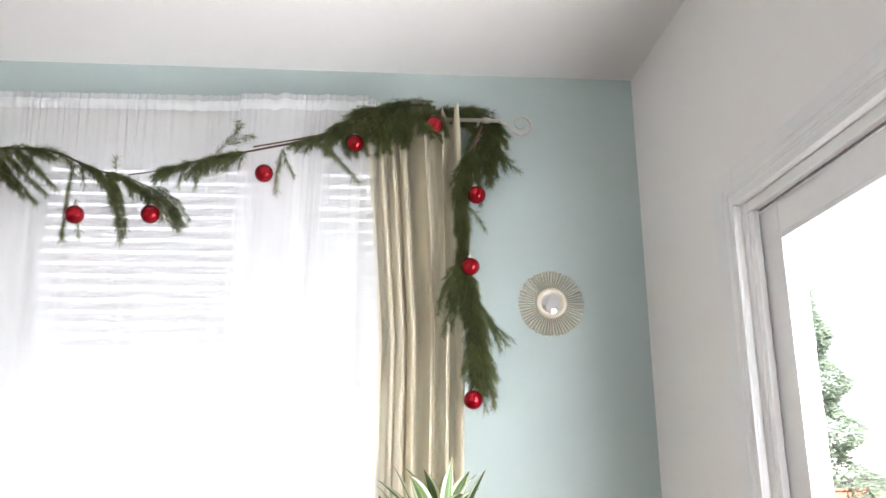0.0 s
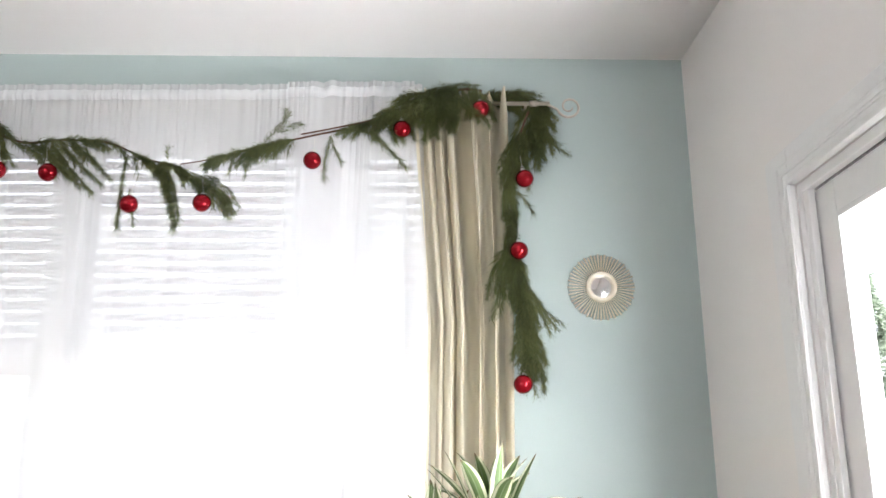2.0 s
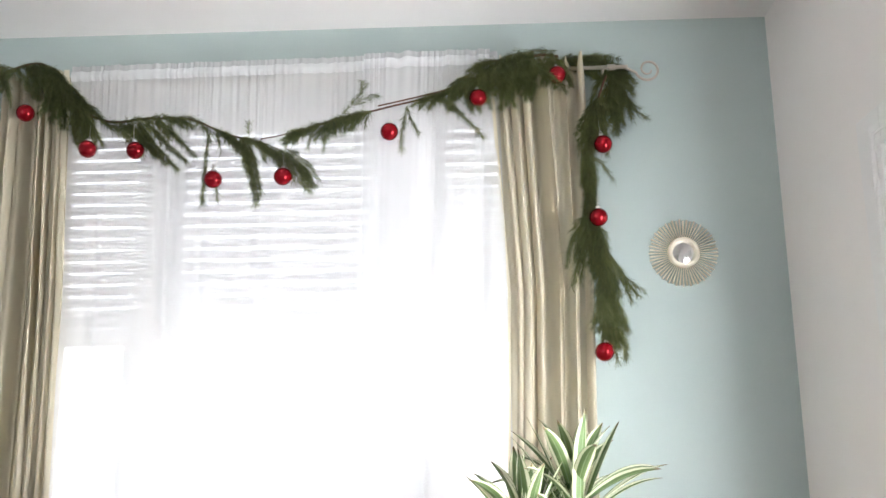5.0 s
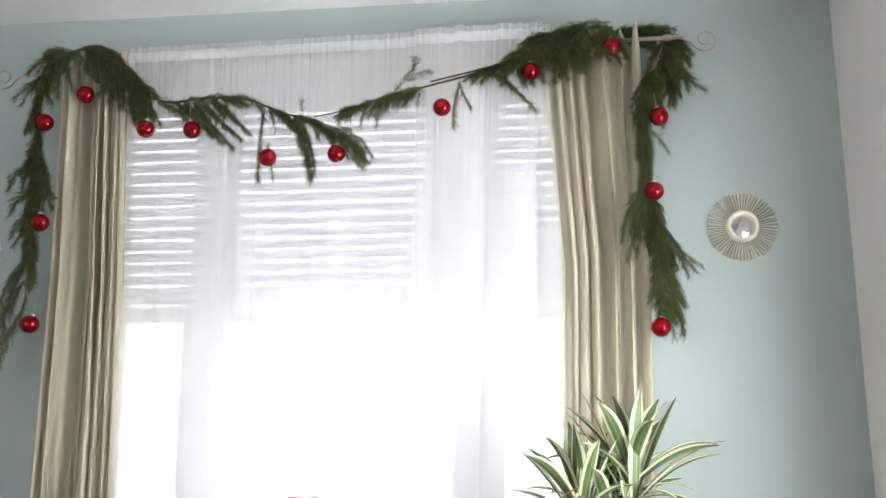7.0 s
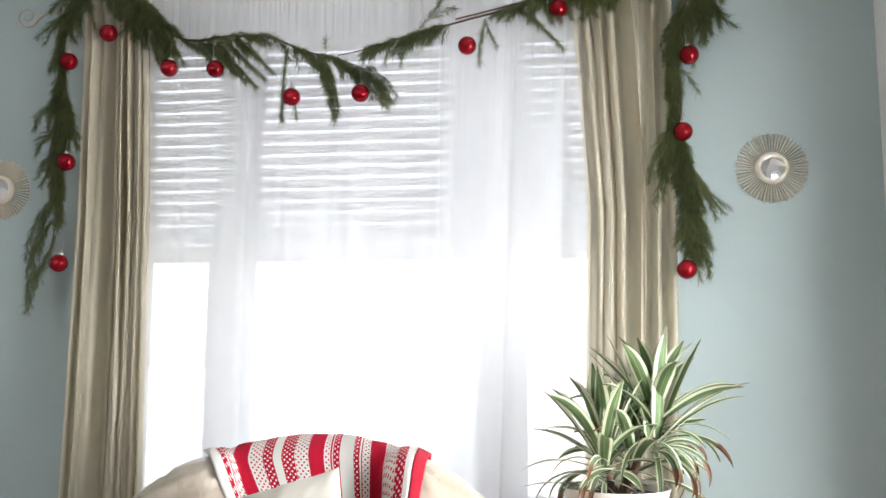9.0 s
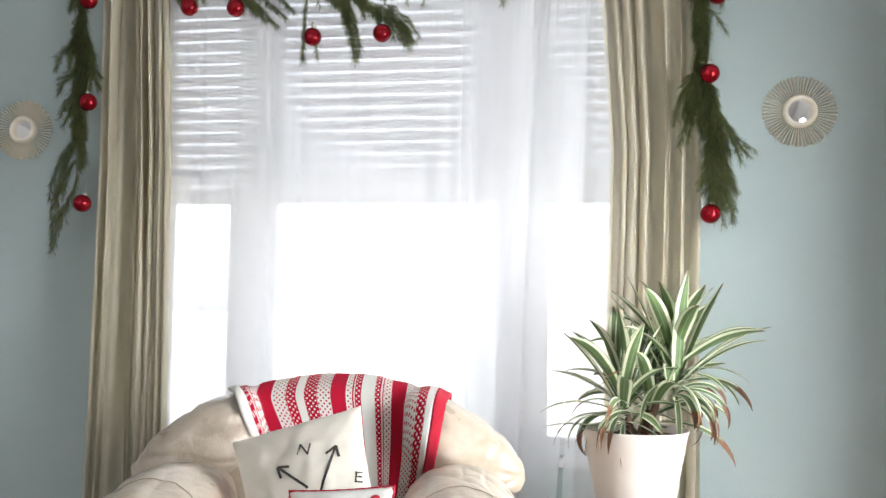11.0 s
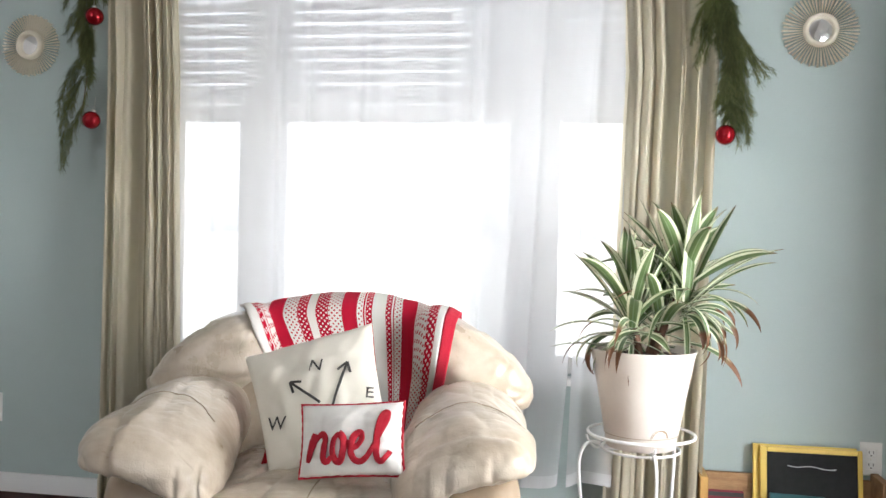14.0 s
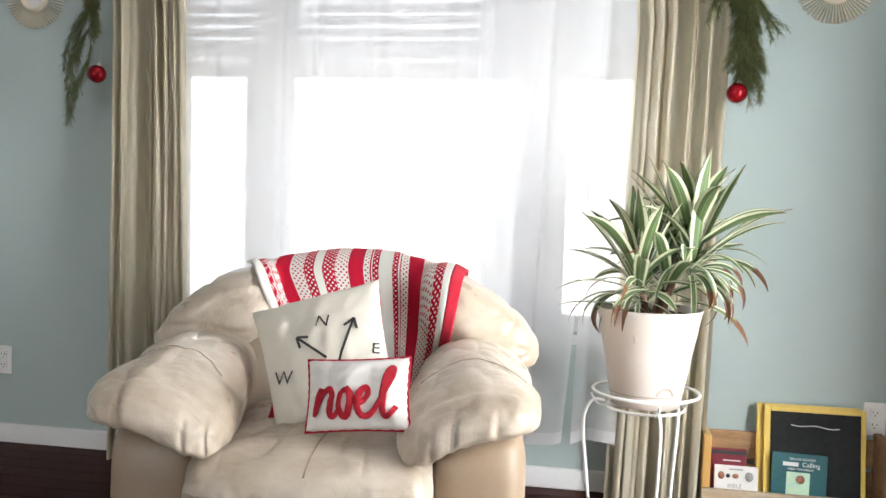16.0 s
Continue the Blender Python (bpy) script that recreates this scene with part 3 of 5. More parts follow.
def build_neighbour():
    h = thing("garage", (12.5, 18.2, -0.7), -35, "low pale house with a pale roof beyond the fence", "house")
    part("wall", boxed((-3.0, -2.5, 0), (3.0, 2.5, 2.1)), M["siding"], h)
    r = bmesh.new()
    v = [r.verts.new(p) for p in ((-3.3, -2.9, 2.05), (3.3, -2.9, 2.05), (3.3, 2.9, 2.05), (-3.3, 2.9, 2.05), (-3.3, 0, 2.95), (3.3, 0, 2.95))]
    for q in ((0, 1, 5, 4), (2, 3, 4, 5), (0, 4, 3), (1, 2, 5), (3, 2, 1, 0)):
        r.faces.new([v[i] for i in q])
    part("roof", r, M["shingle"], h)
    part("gutter", boxed((-3.3, -2.98, 2.0), (3.3, -2.88, 2.08)), M["trim"], h)


build_neighbour()


def build_conifer():
    t = thing("conifer", (8.6, 12.9, -0.7), 0, "tall grey-green conifer in the garden, paled for glare", "tree")
    part("trunk", tube(bmesh.new(), [(0, 0, 0), (0.03, 0, 2.5), (0, 0.02, 5.4)], lambda s: 0.13 * (1 - s) + 0.01, 8), M["bark"], t)
    rnd = random.Random(5)
    verts, faces = [], []
    for i in range(5200):
        z = 0.5 + 5.0 * rnd.random() ** 1.15
        rad = (1.35 * (1 - (z / 5.7)) ** 0.75) * (0.35 + 0.65 * rnd.random() ** 0.4) * (0.8 + 0.3 * math.sin(z * 7))
        a = rnd.uniform(0, 6.283)
        c = Vector((rad * math.cos(a), rad * math.sin(a), z - 0.2 * rad))
        for _ in range(2):
            d = Vector((math.cos(a) + rnd.uniform(-.6, .6), math.sin(a) + rnd.uniform(-.6, .6), rnd.uniform(-0.5, 0.4))).normalized() * rnd.uniform(0.08, 0.2)
            s = d.orthogonal().normalized() * 0.03
            s.rotate(Matrix.Rotation(rnd.uniform(0, 6.28), 3, d.normalized()))
            k = len(verts)
            verts += [c - s, c + s, c + d]
            faces.append((k, k + 1, k + 2))
    me = bpy.data.meshes.new("crown")
    me.from_pydata(verts, [], faces)
    me.materials.append(M["conifer"])
    o = new("crown", me)
    o.parent = t


build_conifer()

# ---- window dressing ----
def rod_z(x):
    return 2.455 + 0.011 * (x + 0.03) / 1.0


def build_rod():
    r = thing("curtain_rod", (0, -0.107, 0), label="pewter curtain rod with spiral finials above the window", category="curtain rod")
    part("pole", tube(bmesh.new(), [(-1.97, 0, rod_z(-1.97)), (-0.7, 0, rod_z(-0.7)), (0.56, 0, rod_z(0.56))], 0.0075, 10), M["rod"], r)
    for s, x in ((1, 0.50), (-1, -1.92)):
        part("collar", tube(bmesh.new(), [(x - 0.014, 0, rod_z(x)), (x + 0.014, 0, rod_z(x))], 0.0115, 12), M["rod"], r)
        pts = [(x + s * 0.012, 0, rod_z(x)), (x + s * 0.05, 0, rod_z(x) - 0.002)]
        cx, cz = x + s * 0.135, rod_z(x) - 0.012
        for k in range(34):
            a = math.pi + 0.25 + 0.27 * k
            rad = 0.047 * (1 - 0.022 * k)
            pts.append((cx + s * rad * math.cos(a), 0, cz + rad * math.sin(a)))
        part("finial", tube(bmesh.new(), pts, lambda q: 0.0055 * (1 - 0.5 * q), 8), M["rod"], r, "spiral pewter finial")
        bx = x - s * 0.03
        part("bracket", tube(bmesh.new(), [(bx, 0, rod_z(bx) - 0.008), (bx, 0.05, rod_z(bx) - 0.014), (bx, 0.106, rod_z(bx) - 0.014)], 0.006, 8), M["rod"], r)


build_rod()


def build_sheer(name, x0, x1, xb0, xb1, yy, folds, seed, label):
    rnd = random.Random(seed)
    ph = [rnd.uniform(0, 6.28) for _ in range(8)]
    fr = [rnd.uniform(0.7, 1.4) for _ in range(8)]
    top, low = 2.52, 0.205
    w = x1 - x0

    def fn(u, v):
        z0 = top + 0.010 * (x0 + u * w + 0.7) + 0.007 * noise.noise(Vector((u * w * 26, seed, 0)))
        z = z0 + (low + 0.012 * math.sin(u * 5 + ph[7]) - z0) * v
        x = (x0 + u * w) * (1 - v) + (xb0 + u * (xb1 - xb0)) * v
        gather = math.exp(-((z - (top - 0.045)) / 0.012) ** 2)
        s = u * w
        warp = s + 0.03 * math.sin(s * 9 + ph[0]) + 0.02 * math.sin(s * 23 * fr[1] + ph[1]) + 0.01 * v * math.sin(4 * v + ph[2] + s * 5)
        f = math.sin(warp * 2 * math.pi * folds + ph[3]) + 0.5 * math.sin(warp * 2 * math.pi * folds * 1.9 * fr[4] + ph[4])
        small = math.sin(warp * 2 * math.pi * 34 + ph[5]) + 0.7 * math.sin(warp * 2 * math.pi * 57 * fr[5])
        amp = (0.006 + 0.010 * v) * (0.35 + 1.3 * abs(noise.noise(Vector((s * 3.1, seed + 4.0, v * 0.7)))))
        near = min(1.0, 0.25 + v * 6)
        y = yy + 0.008 * v + amp * f * near + 0.0028 * small * math.exp(-v * 11) * (1 - 0.6 * gather)
        x += 0.010 * math.cos(warp * 2 * math.pi * folds + ph[3]) * (0.4 + v)
        return (x, y, z)

    t = thing(name, (0, 0, 0), label=label, category="curtain", group="sheer curtains")
    part("panel", sheet(bmesh.new(), int(260 * w) + 24, 70, fn), M["sheer"], t)

    def hem(u, v):
        x, y, z = fn(u, 1 - 0.018 * v)
        return (x, y - 0.0022, z)

    part("hem", sheet(bmesh.new(), int(260 * w) + 24, 2, hem), M["sheer_double"], t)

    def pocket(u, v):
        x, y, z = fn(u, 0.010 + 0.017 * v)
        return (x, y - 0.003 - 0.007 * math.sin(math.pi * v), z)

    part("rod_pocket", sheet(bmesh.new(), int(260 * w) + 24, 4, pocket), M["sheer_double"], t)


build_sheer("sheer_curtain", -1.535, -0.13, -1.49, -0.15, -0.128, 5, 3, "white translucent voile curtain gathered across the window")
build_sheer("sheer_curtain", -0.42, 0.052, -0.43, -0.09, -0.152, 6, 8, "white translucent voile curtain gathered across the window")
build_sheer("sheer_curtain", -0.02, 0.075, -0.08, 0.104, -0.128, 11, 12, "narrow white translucent voile panel beside the linen curtain")

def build_curtain(x_top, x_mid, x_low, pleats, seed, label):
    """A pleated panel; each pair gives its two side edges at top, mid height and floor."""
    rnd = random.Random(seed)
    ph = [rnd.uniform(0, 6.28) for _ in range(6)]
    warp_k = [rnd.uniform(-1, 1) for _ in range(pleats + 2)]

    def edge(v, k):
        a, b, c = x_top[k], x_mid[k], x_low[k]
        return a + (b - a) * min(v / 0.35, 1) if v < 0.35 else b + (c - b) * (v - 0.35) / 0.65

    def fn(u, v):
        xa, xb = edge(v, 0), edge(v, 1)
        s = u * pleats + 0.8 * math.sin(2 * math.pi * u + ph[4]) + 0.22 * math.sin(5 * math.pi * u + ph[5])
        s = min(max(s, 0.0), float(pleats))
        i = int(min(s, pleats - 1))
        q = s + 0.42 * warp_k[i] * math.sin(math.pi * (s - i)) ** 2 + 0.10 * math.sin(v * 3 + ph[1] + s) + 0.05 * math.sin(v * 7 + ph[3] + 2 * s)
        c = math.sin(2 * math.pi * q + ph[0])
        c = 1 - 2 * ((1 - c) / 2) ** 1.25
        y = -0.113 - (0.054 - 0.016 * v) * c * (0.78 + 0.30 * math.sin(s * 2.1 + ph[2])) + 0.009 * math.sin(q * 4.7 * math.pi + v * 2)
        pinch = max(0.0, 1 - v / 0.03)
        x = xa + u * (xb - xa) + 0.019 * math.cos(2 * math.pi * q + ph[0]) * (1 - 0.4 * pinch)
        z = rod_z(x) + 0.03 + 0.012 * c * pinch - v * (rod_z(x) + 0.02)
        return (x, y, z)

    t = thing("curtain", (0, 0, 0), label=label, category="curtain", group="linen curtains")
    part("panel", sheet(bmesh.new(), pleats * 22, 60, fn), M["linen"], t)

    def hem(u, v):
        x, y, z = fn(u, 1 - 0.045 * v)
        return (x, y - 0.003, z)

    part("hem", sheet(bmesh.new(), pleats * 22, 2, hem), M["linen"], t)


build_curtain((-1.785, -1.53), (-1.775, -1.488), (-1.80, -1.465), 8, 21, "beige linen curtain panel in deep pleats, open to one side")
build_curtain((0.060, 0.395), (0.115, 0.392), (0.070, 0.355), 8, 34, "beige linen curtain panel in deep pleats, open to one side")


# ---- cedar garland ----
class Needles:
    def __init__(self, seed):
        self.v, self.f, self.rnd = [], [], random.Random(seed)

    def blade(self, a, d, length, width):
        s = d.cross(Vector((self.rnd.uniform(-1, 1), self.rnd.uniform(-1, 1), self.rnd.uniform(-1, 1))))
        if s.length < 1e-5:
            return
        s = s.normalized() * width
        k = len(self.v)
        mid = a + d * length * 0.5 + Vector((0, 0, -0.06 * length))
        self.v += [a - s * 0.6, a + s * 0.6, mid + s, mid - s, a + d * length + Vector((0, 0, -0.2 * length))]
        self.f += [(k, k + 1, k + 2, k + 3), (k + 3, k + 2, k + 4)]

    def frond(self, p0, p1, sag=0.15, bushy=1.0, side=0.3):
        """A feathery plume from p0 to p1: side sprigs that lean along it, each set with fine needles."""
        p0, p1, rnd = Vector(p0), Vector(p1), self.rnd
        length = (p1 - p0).length
        mid = (p0 + p1) / 2 + Vector((rnd.uniform(-0.22, 0.22) * length, rnd.uniform(-0.02, 0.0), sag * length))
        n = max(6, int(length / 0.0085))
        out = Vector((rnd.uniform(-0.4, 0.4), -1, rnd.uniform(-0.3, 0.3))).normalized()
        prev = p0
        for i in range(1, n + 1):
            t = i / n
            p = p0 * (1 - t) ** 2 + mid * 2 * t * (1 - t) + p1 * t * t
            d = (p - prev).normalized()
            self.blade(prev, d, (p - prev).length * 1.3, 0.0014 - 0.0006 * t)
            lat = d.cross(out).normalized()
            reach = max(0.013, length * side * 1.15 * (1 - t) ** 0.6 * min(1, 0.35 + 2.5 * t))
            for s in (-1, 1):
                for _ in range(max(1, round(bushy))):
                    if rnd.random() < 0.12:
                        continue
                    q = (d + lat * s * rnd.uniform(0.2, 0.75) + out * rnd.uniform(-0.35, 0.5)).normalized()
                    l = reach * rnd.uniform(0.5, 1.15)
                    a, k = p, max(2, int(l / 0.0075))
                    for j in range(k):
                        q = (q + d * 0.10 + Vector((rnd.uniform(-.14, .14), rnd.uniform(-.14, .14), -0.07))).normalized()
                        e = a + q * (l / k)
                        self.blade(a, q, l / k * 1.2, 0.0008)
                        for _ in range(5):
                            r = (q + Vector((rnd.uniform(-.7, .7), rnd.uniform(-.7, .7), rnd.uniform(-.8, .6)))).normalized()
                            self.blade(a, r, rnd.uniform(0.010, 0.034), 0.00048)
                        a = e
            prev = p

    def fill(self, path, count, length, drop=0.6, spread=0.5, along=0.5, bushy=1.0, side=0.3, behind=False):
        """Sprays at random along a path, leaning along it and down."""
        rnd = self.rnd
        for _ in range(count):
            k = rnd.uniform(0, len(path) - 1.001)
            i = int(k)
            p = path[i].lerp(path[i + 1], k - i)
            d = (path[min(i + 1, len(path) - 1)] - path[i]).normalized()
            q = (d * along * rnd.uniform(0.2, 1.3) + Vector((rnd.uniform(-1, 1) * spread, rnd.uniform(-0.5, 0.12) * spread, -drop * rnd.uniform(0.1, 1.2) + spread * rnd.uniform(-0.35, 0.28)))).normalized()
            e = p + q * length * rnd.uniform(0.6, 1.25)
            e.y = min(e.y, -0.10) if e.x < -1.84 or e.x > 0.42 else min(e.y, -0.165)
            e.z = min(e.z, 2.528)
            if behind:
                e.y = max(min(e.y, -0.03), -0.085)
            p = p.copy()
            p.y -= 0.0 if behind else 0.008
            self.frond(p, e, 0.12, bushy, side)

    def mesh(self, name, parent, label=""):
        me = bpy.data.meshes.new(name)
        me.from_pydata(self.v, [], self.f)
        me.materials.append(M["cedar"])
        o = new(name, me)
        o.parent = parent
        return tagged(o, label, kind="stuff")


GY = -0.172


def gpath(pts, y=GY, steps=8):
    return smooth_path([(x, y, z) for x, z in pts], steps)


def build_garland():
    g = thing("garland", (0, 0, 0), label="fresh green cedar garland swagged over the curtain rod", category="garland")
    swag_r = gpath([(0.30, 2.480), (0.22, 2.485), (0.10, 2.445), (-0.10, 2.355), (-0.33, 2.298), (-0.50, 2.257), (-0.66, 2.212), (-0.79, 2.188)])
    swag_l = gpath([(-1.75, 2.485), (-1.62, 2.500), (-1.50, 2.345), (-1.36, 2.270), (-1.20, 2.278), (-1.05, 2.268), (-0.92, 2.212), (-0.80, 2.175), (-0.70, 2.115), (-0.63, 2.06)])
    drop_r = gpath([(0.47, 2.40), (0.44, 2.32), (0.405, 2.19), (0.392, 1.96), (0.405, 1.82), (0.43, 1.70), (0.432, 1.55), (0.452, 1.40)])
    drop_l = gpath([(-1.77, 2.48), (-1.85, 2.32), (-1.835, 2.05), (-1.84, 1.83), (-1.84, 1.62), (-1.865, 1.44)])
    for p, r in ((swag_r, 0.0055), (swag_l, 0.0055), (drop_r, 0.004), (drop_l, 0.004)):
        part("stem", tube(bmesh.new(), p, lambda s, r=r: r * (1 - 0.6 * s), 7), M["bark"], g, "red-brown cedar stem")
    twig = gpath([(0.0, 2.40), (-0.10, 2.36), (-0.22, 2.33), (-0.36, 2.30)], GY - 0.012)
    part("stem", tube(bmesh.new(), twig, 0.003, 6), M["bark"], g, "red-brown cedar stem")

    n = Needles(11)                                   # heavy bunch over the end of the rod
    bunch = gpath([(-0.04, 2.40), (0.06, 2.45), (0.16, 2.48), (0.28, 2.495)])
    n.fill(bunch, 60, 0.14, 0.85, 0.5, -0.2, 2, 0.34)
    n.fill(gpath([(0.05, 2.46), (0.20, 2.50), (0.30, 2.50)]), 14, 0.10, 0.25, 0.30, -0.9, 1, 0.34)
    n.fill(gpath([(0.30, 2.50), (0.42, 2.51), (0.49, 2.48)], -0.07), 38, 0.11, 0.35, 0.3, 0.9, 2, 0.3, True)
    n.fill(gpath([(0.50, 2.47), (0.48, 2.36), (0.44, 2.26)], -0.07), 38, 0.13, 0.8, 0.4, 0.4, 2, 0.3, True)
    n.frond((0.48, -0.06, 2.42), (0.63, -0.06, 2.275), 0.05, 1, 0.22)
    n.frond((0.50, -0.06, 2.40), (0.61, -0.06, 2.31), 0.1, 1, 0.3)
    n.mesh("foliage", g)

    n = Needles(12)                                   # long tail beside the curtain
    n.fill(drop_r[8:44], 54, 0.12, 0.9, 0.30, 0.8, 2, 0.30)
    n.fill(drop_r[28:52], 50, 0.125, 0.9, 0.34, 0.8, 2, 0.32)
    for p1 in ((0.30, 1.70), (0.315, 1.62), (0.33, 1.72), (0.345, 1.64)):
        n.frond((0.40, GY - 0.01, 1.90), (p1[0], GY - 0.03, p1[1]), 0.1, 1, 0.25)
    for p1 in ((0.56, 1.615), (0.52, 1.58), (0.54, 1.60)):
        n.frond((0.45, GY, 1.74), (p1[0], -0.15, p1[1]), -0.12, 1, 0.2)
    n.frond((0.40, GY, 2.10), (0.47, -0.16, 2.02), 0.1, 1, 0.3)
    n.frond((0.44, GY, 1.56), (0.462, GY, 1.37), 0.0, 1, 0.14)
    n.mesh("foliage", g)

    n = Needles(13)                                   # right half of the swag
    n.fill(swag_r[10:28], 46, 0.075, 0.25, 0.22, 1.0, 1, 0.24)
    n.fill(swag_r[34:48], 56, 0.075, 0.6, 0.28, 0.9, 1, 0.34)
    n.frond((-0.50, GY, 2.265), (-0.405, GY, 2.385), -0.1, 1, 0.2)
    n.frond((-0.46, GY, 2.30), (-0.37, GY, 2.345), 0.2, 1, 0.35)
    n.frond((-0.43, GY, 2.34), (-0.42, GY, 2.40), 0.0, 1, 0.4)
    n.frond((-0.17, GY, 2.335), (0.012, GY - 0.02, 2.18), 0.32, 2, 0.16)
    n.frond((-0.25, GY, 2.31), (-0.275, GY - 0.01, 2.14), 0.0, 1, 0.12)
    n.frond((-0.25, GY, 2.29), (-0.215, GY - 0.01, 2.20), 0.1, 1, 0.2)
    n.frond((-0.58, GY, 2.235), (-0.56, GY, 2.15), 0.1, 1, 0.4)
    n.mesh("foliage", g)

    n = Needles(14)                                   # left half of the swag
    n.fill(swag_l[24:58], 44, 0.085, 0.35, 0.22, 1.0, 1, 0.25)
    n.fill(swag_l[54:72], 20, 0.085, 0.35, 0.22, 1.0, 1, 0.25)
    for k in range(3):
        n.frond((-0.87 + 0.012 * k, GY - 0.006 * k, 2.20), (-0.795 + 0.008 * k, GY - 0.02, 1.945 + 0.02 * k), 0.14, 2, 0.17)
    n.frond((-0.975, GY, 2.23), (-0.985, GY - 0.02, 1.95), 0.02, 1, 0.07)
    n.frond((-0.985, GY, 2.09), (-0.99, GY - 0.02, 1.955), 0.1, 1, 0.2)
    n.frond((-0.965, GY, 2.10), (-0.935, GY - 0.02, 1.965), 0.1, 1, 0.2)
    for q in ((-1.09, 2.08), (-1.13, 2.10), (-1.06, 2.11), (-1.17, 2.13), (-1.22, 2.14), (-1.03, 2.13)):
        n.frond((q[0] - 0.16, GY, 2.27), (q[0], GY - 0.02, q[1]), 0.12, 2, 0.2)
    for q in ((-0.60, 2.045), (-0.57, 2.03), (-0.62, 2.00), (-0.66, 2.03)):
        n.frond((q[0] - 0.13, GY, 2.15), (q[0], GY - 0.01, q[1]), 0.15, 1, 0.22)
    n.frond((-0.83, GY, 2.20), (-0.835, GY, 2.245), 0, 1, 0.25)
    n.mesh("foliage", g)

    n = Needles(15)                                   # bunch and tail at the other end
    n.fill(gpath([(-1.72, 2.49), (-1.62, 2.50), (-1.54, 2.42), (-1.46, 2.32)]), 50, 0.14, 0.9, 0.35, 0.6, 2, 0.3)
    n.fill(gpath([(-1.70, 2.49), (-1.78, 2.48), (-1.84, 2.40)]), 26, 0.13, 0.5, 0.5, 0.6, 1, 0.32)
    n.fill(drop_l[4:22], 36, 0.125, 0.8, 0.30, 0.4, 2, 0.34)
    n.fill(drop_l[14:30], 24, 0.13, 0.8, 0.38, 0.6, 2, 0.34)
    for q in ((-1.97, 1.96), (-1.96, 1.86), (-1.95, 1.77), (-1.93, 1.74)):
        n.frond((-1.84, GY, q[1] + 0.09), (q[0], -0.14, q[1]), 0.2, 1, 0.35)
    n.frond((-1.84, GY, 1.70), (-1.98, -0.13, 1.47), 0.05, 1, 0.2)
    n.frond((-1.845, GY, 1.68), (-1.96, -0.13, 1.47), 0.05, 1, 0.2)
    n.frond((-1.84, GY, 1.62), (-1.95, -0.15, 1.27), 0.12, 1, 0.2)
    n.frond((-1.85, GY, 1.50), (-1.94, -0.15, 1.29), 0.1, 1, 0.3)
    n.frond((-1.84, GY, 1.72), (-1.852, GY - 0.02, 1.47), 0.0, 1, 0.12)
    n.mesh("foliage", g)


build_garland()


def build_bauble():
    b = thing("bauble", (0, 0, 0), label="shiny red glass bauble hanging from the garland", category="ornament", group="red baubles")
    s = bmesh.new()
    bmesh.ops.create_uvsphere(s, u_segments=32, v_segments=20, radius=0.0325)
    part("ball", finish(s, True), M["bauble"], b)
    part("cap", lathe(bmesh.new(), [(0.0, 0.0385), (0.006, 0.0385), (0.0075, 0.037), (0.008, 0.030), (0.0, 0.029)], 16), M["silver"], b, "small silver cap")
    ring = [(0.005 * math.cos(a), 0, 0.043 + 0.005 * math.sin(a)) for a in (6.283 * k / 12 for k in range(12))]
    part("loop", tube(bmesh.new(), ring, 0.0008, 5, closed=True), M["silver"], b)
    part("thread", tube(bmesh.new(), [(0, 0, 0.047), (0, 0.006, 0.085)], 0.0006, 4), M["silver"], b)
    return b


BY = GY - 0.025
spots = [(0.296, 2.423), (0.003, 2.340), (-0.323, 2.217), (0.452, 2.150), (0.423, 1.878), (0.422, 1.402), (-0.712, 2.054),
         (-1.265, 2.167), (-1.446, 2.177), (-0.969, 2.049), (-1.695, 2.325), (-1.850, 2.219), (-1.835, 1.827), (-1.841, 1.445)]
first_bauble = build_bauble()
for k, (x, z) in enumerate(spots):
    s = (3.2 + BY) / 3.06                       # places were taken at 14 cm from the wall
    m = pose(x * s, BY, 1.07 + (z - 1.07) * s, random.uniform(-8, 8), random.uniform(-12, 12), random.uniform(0, 360))
    if k == 0:
        first_bauble.matrix_world = m
    else:
        copy_thing(first_bauble, m)

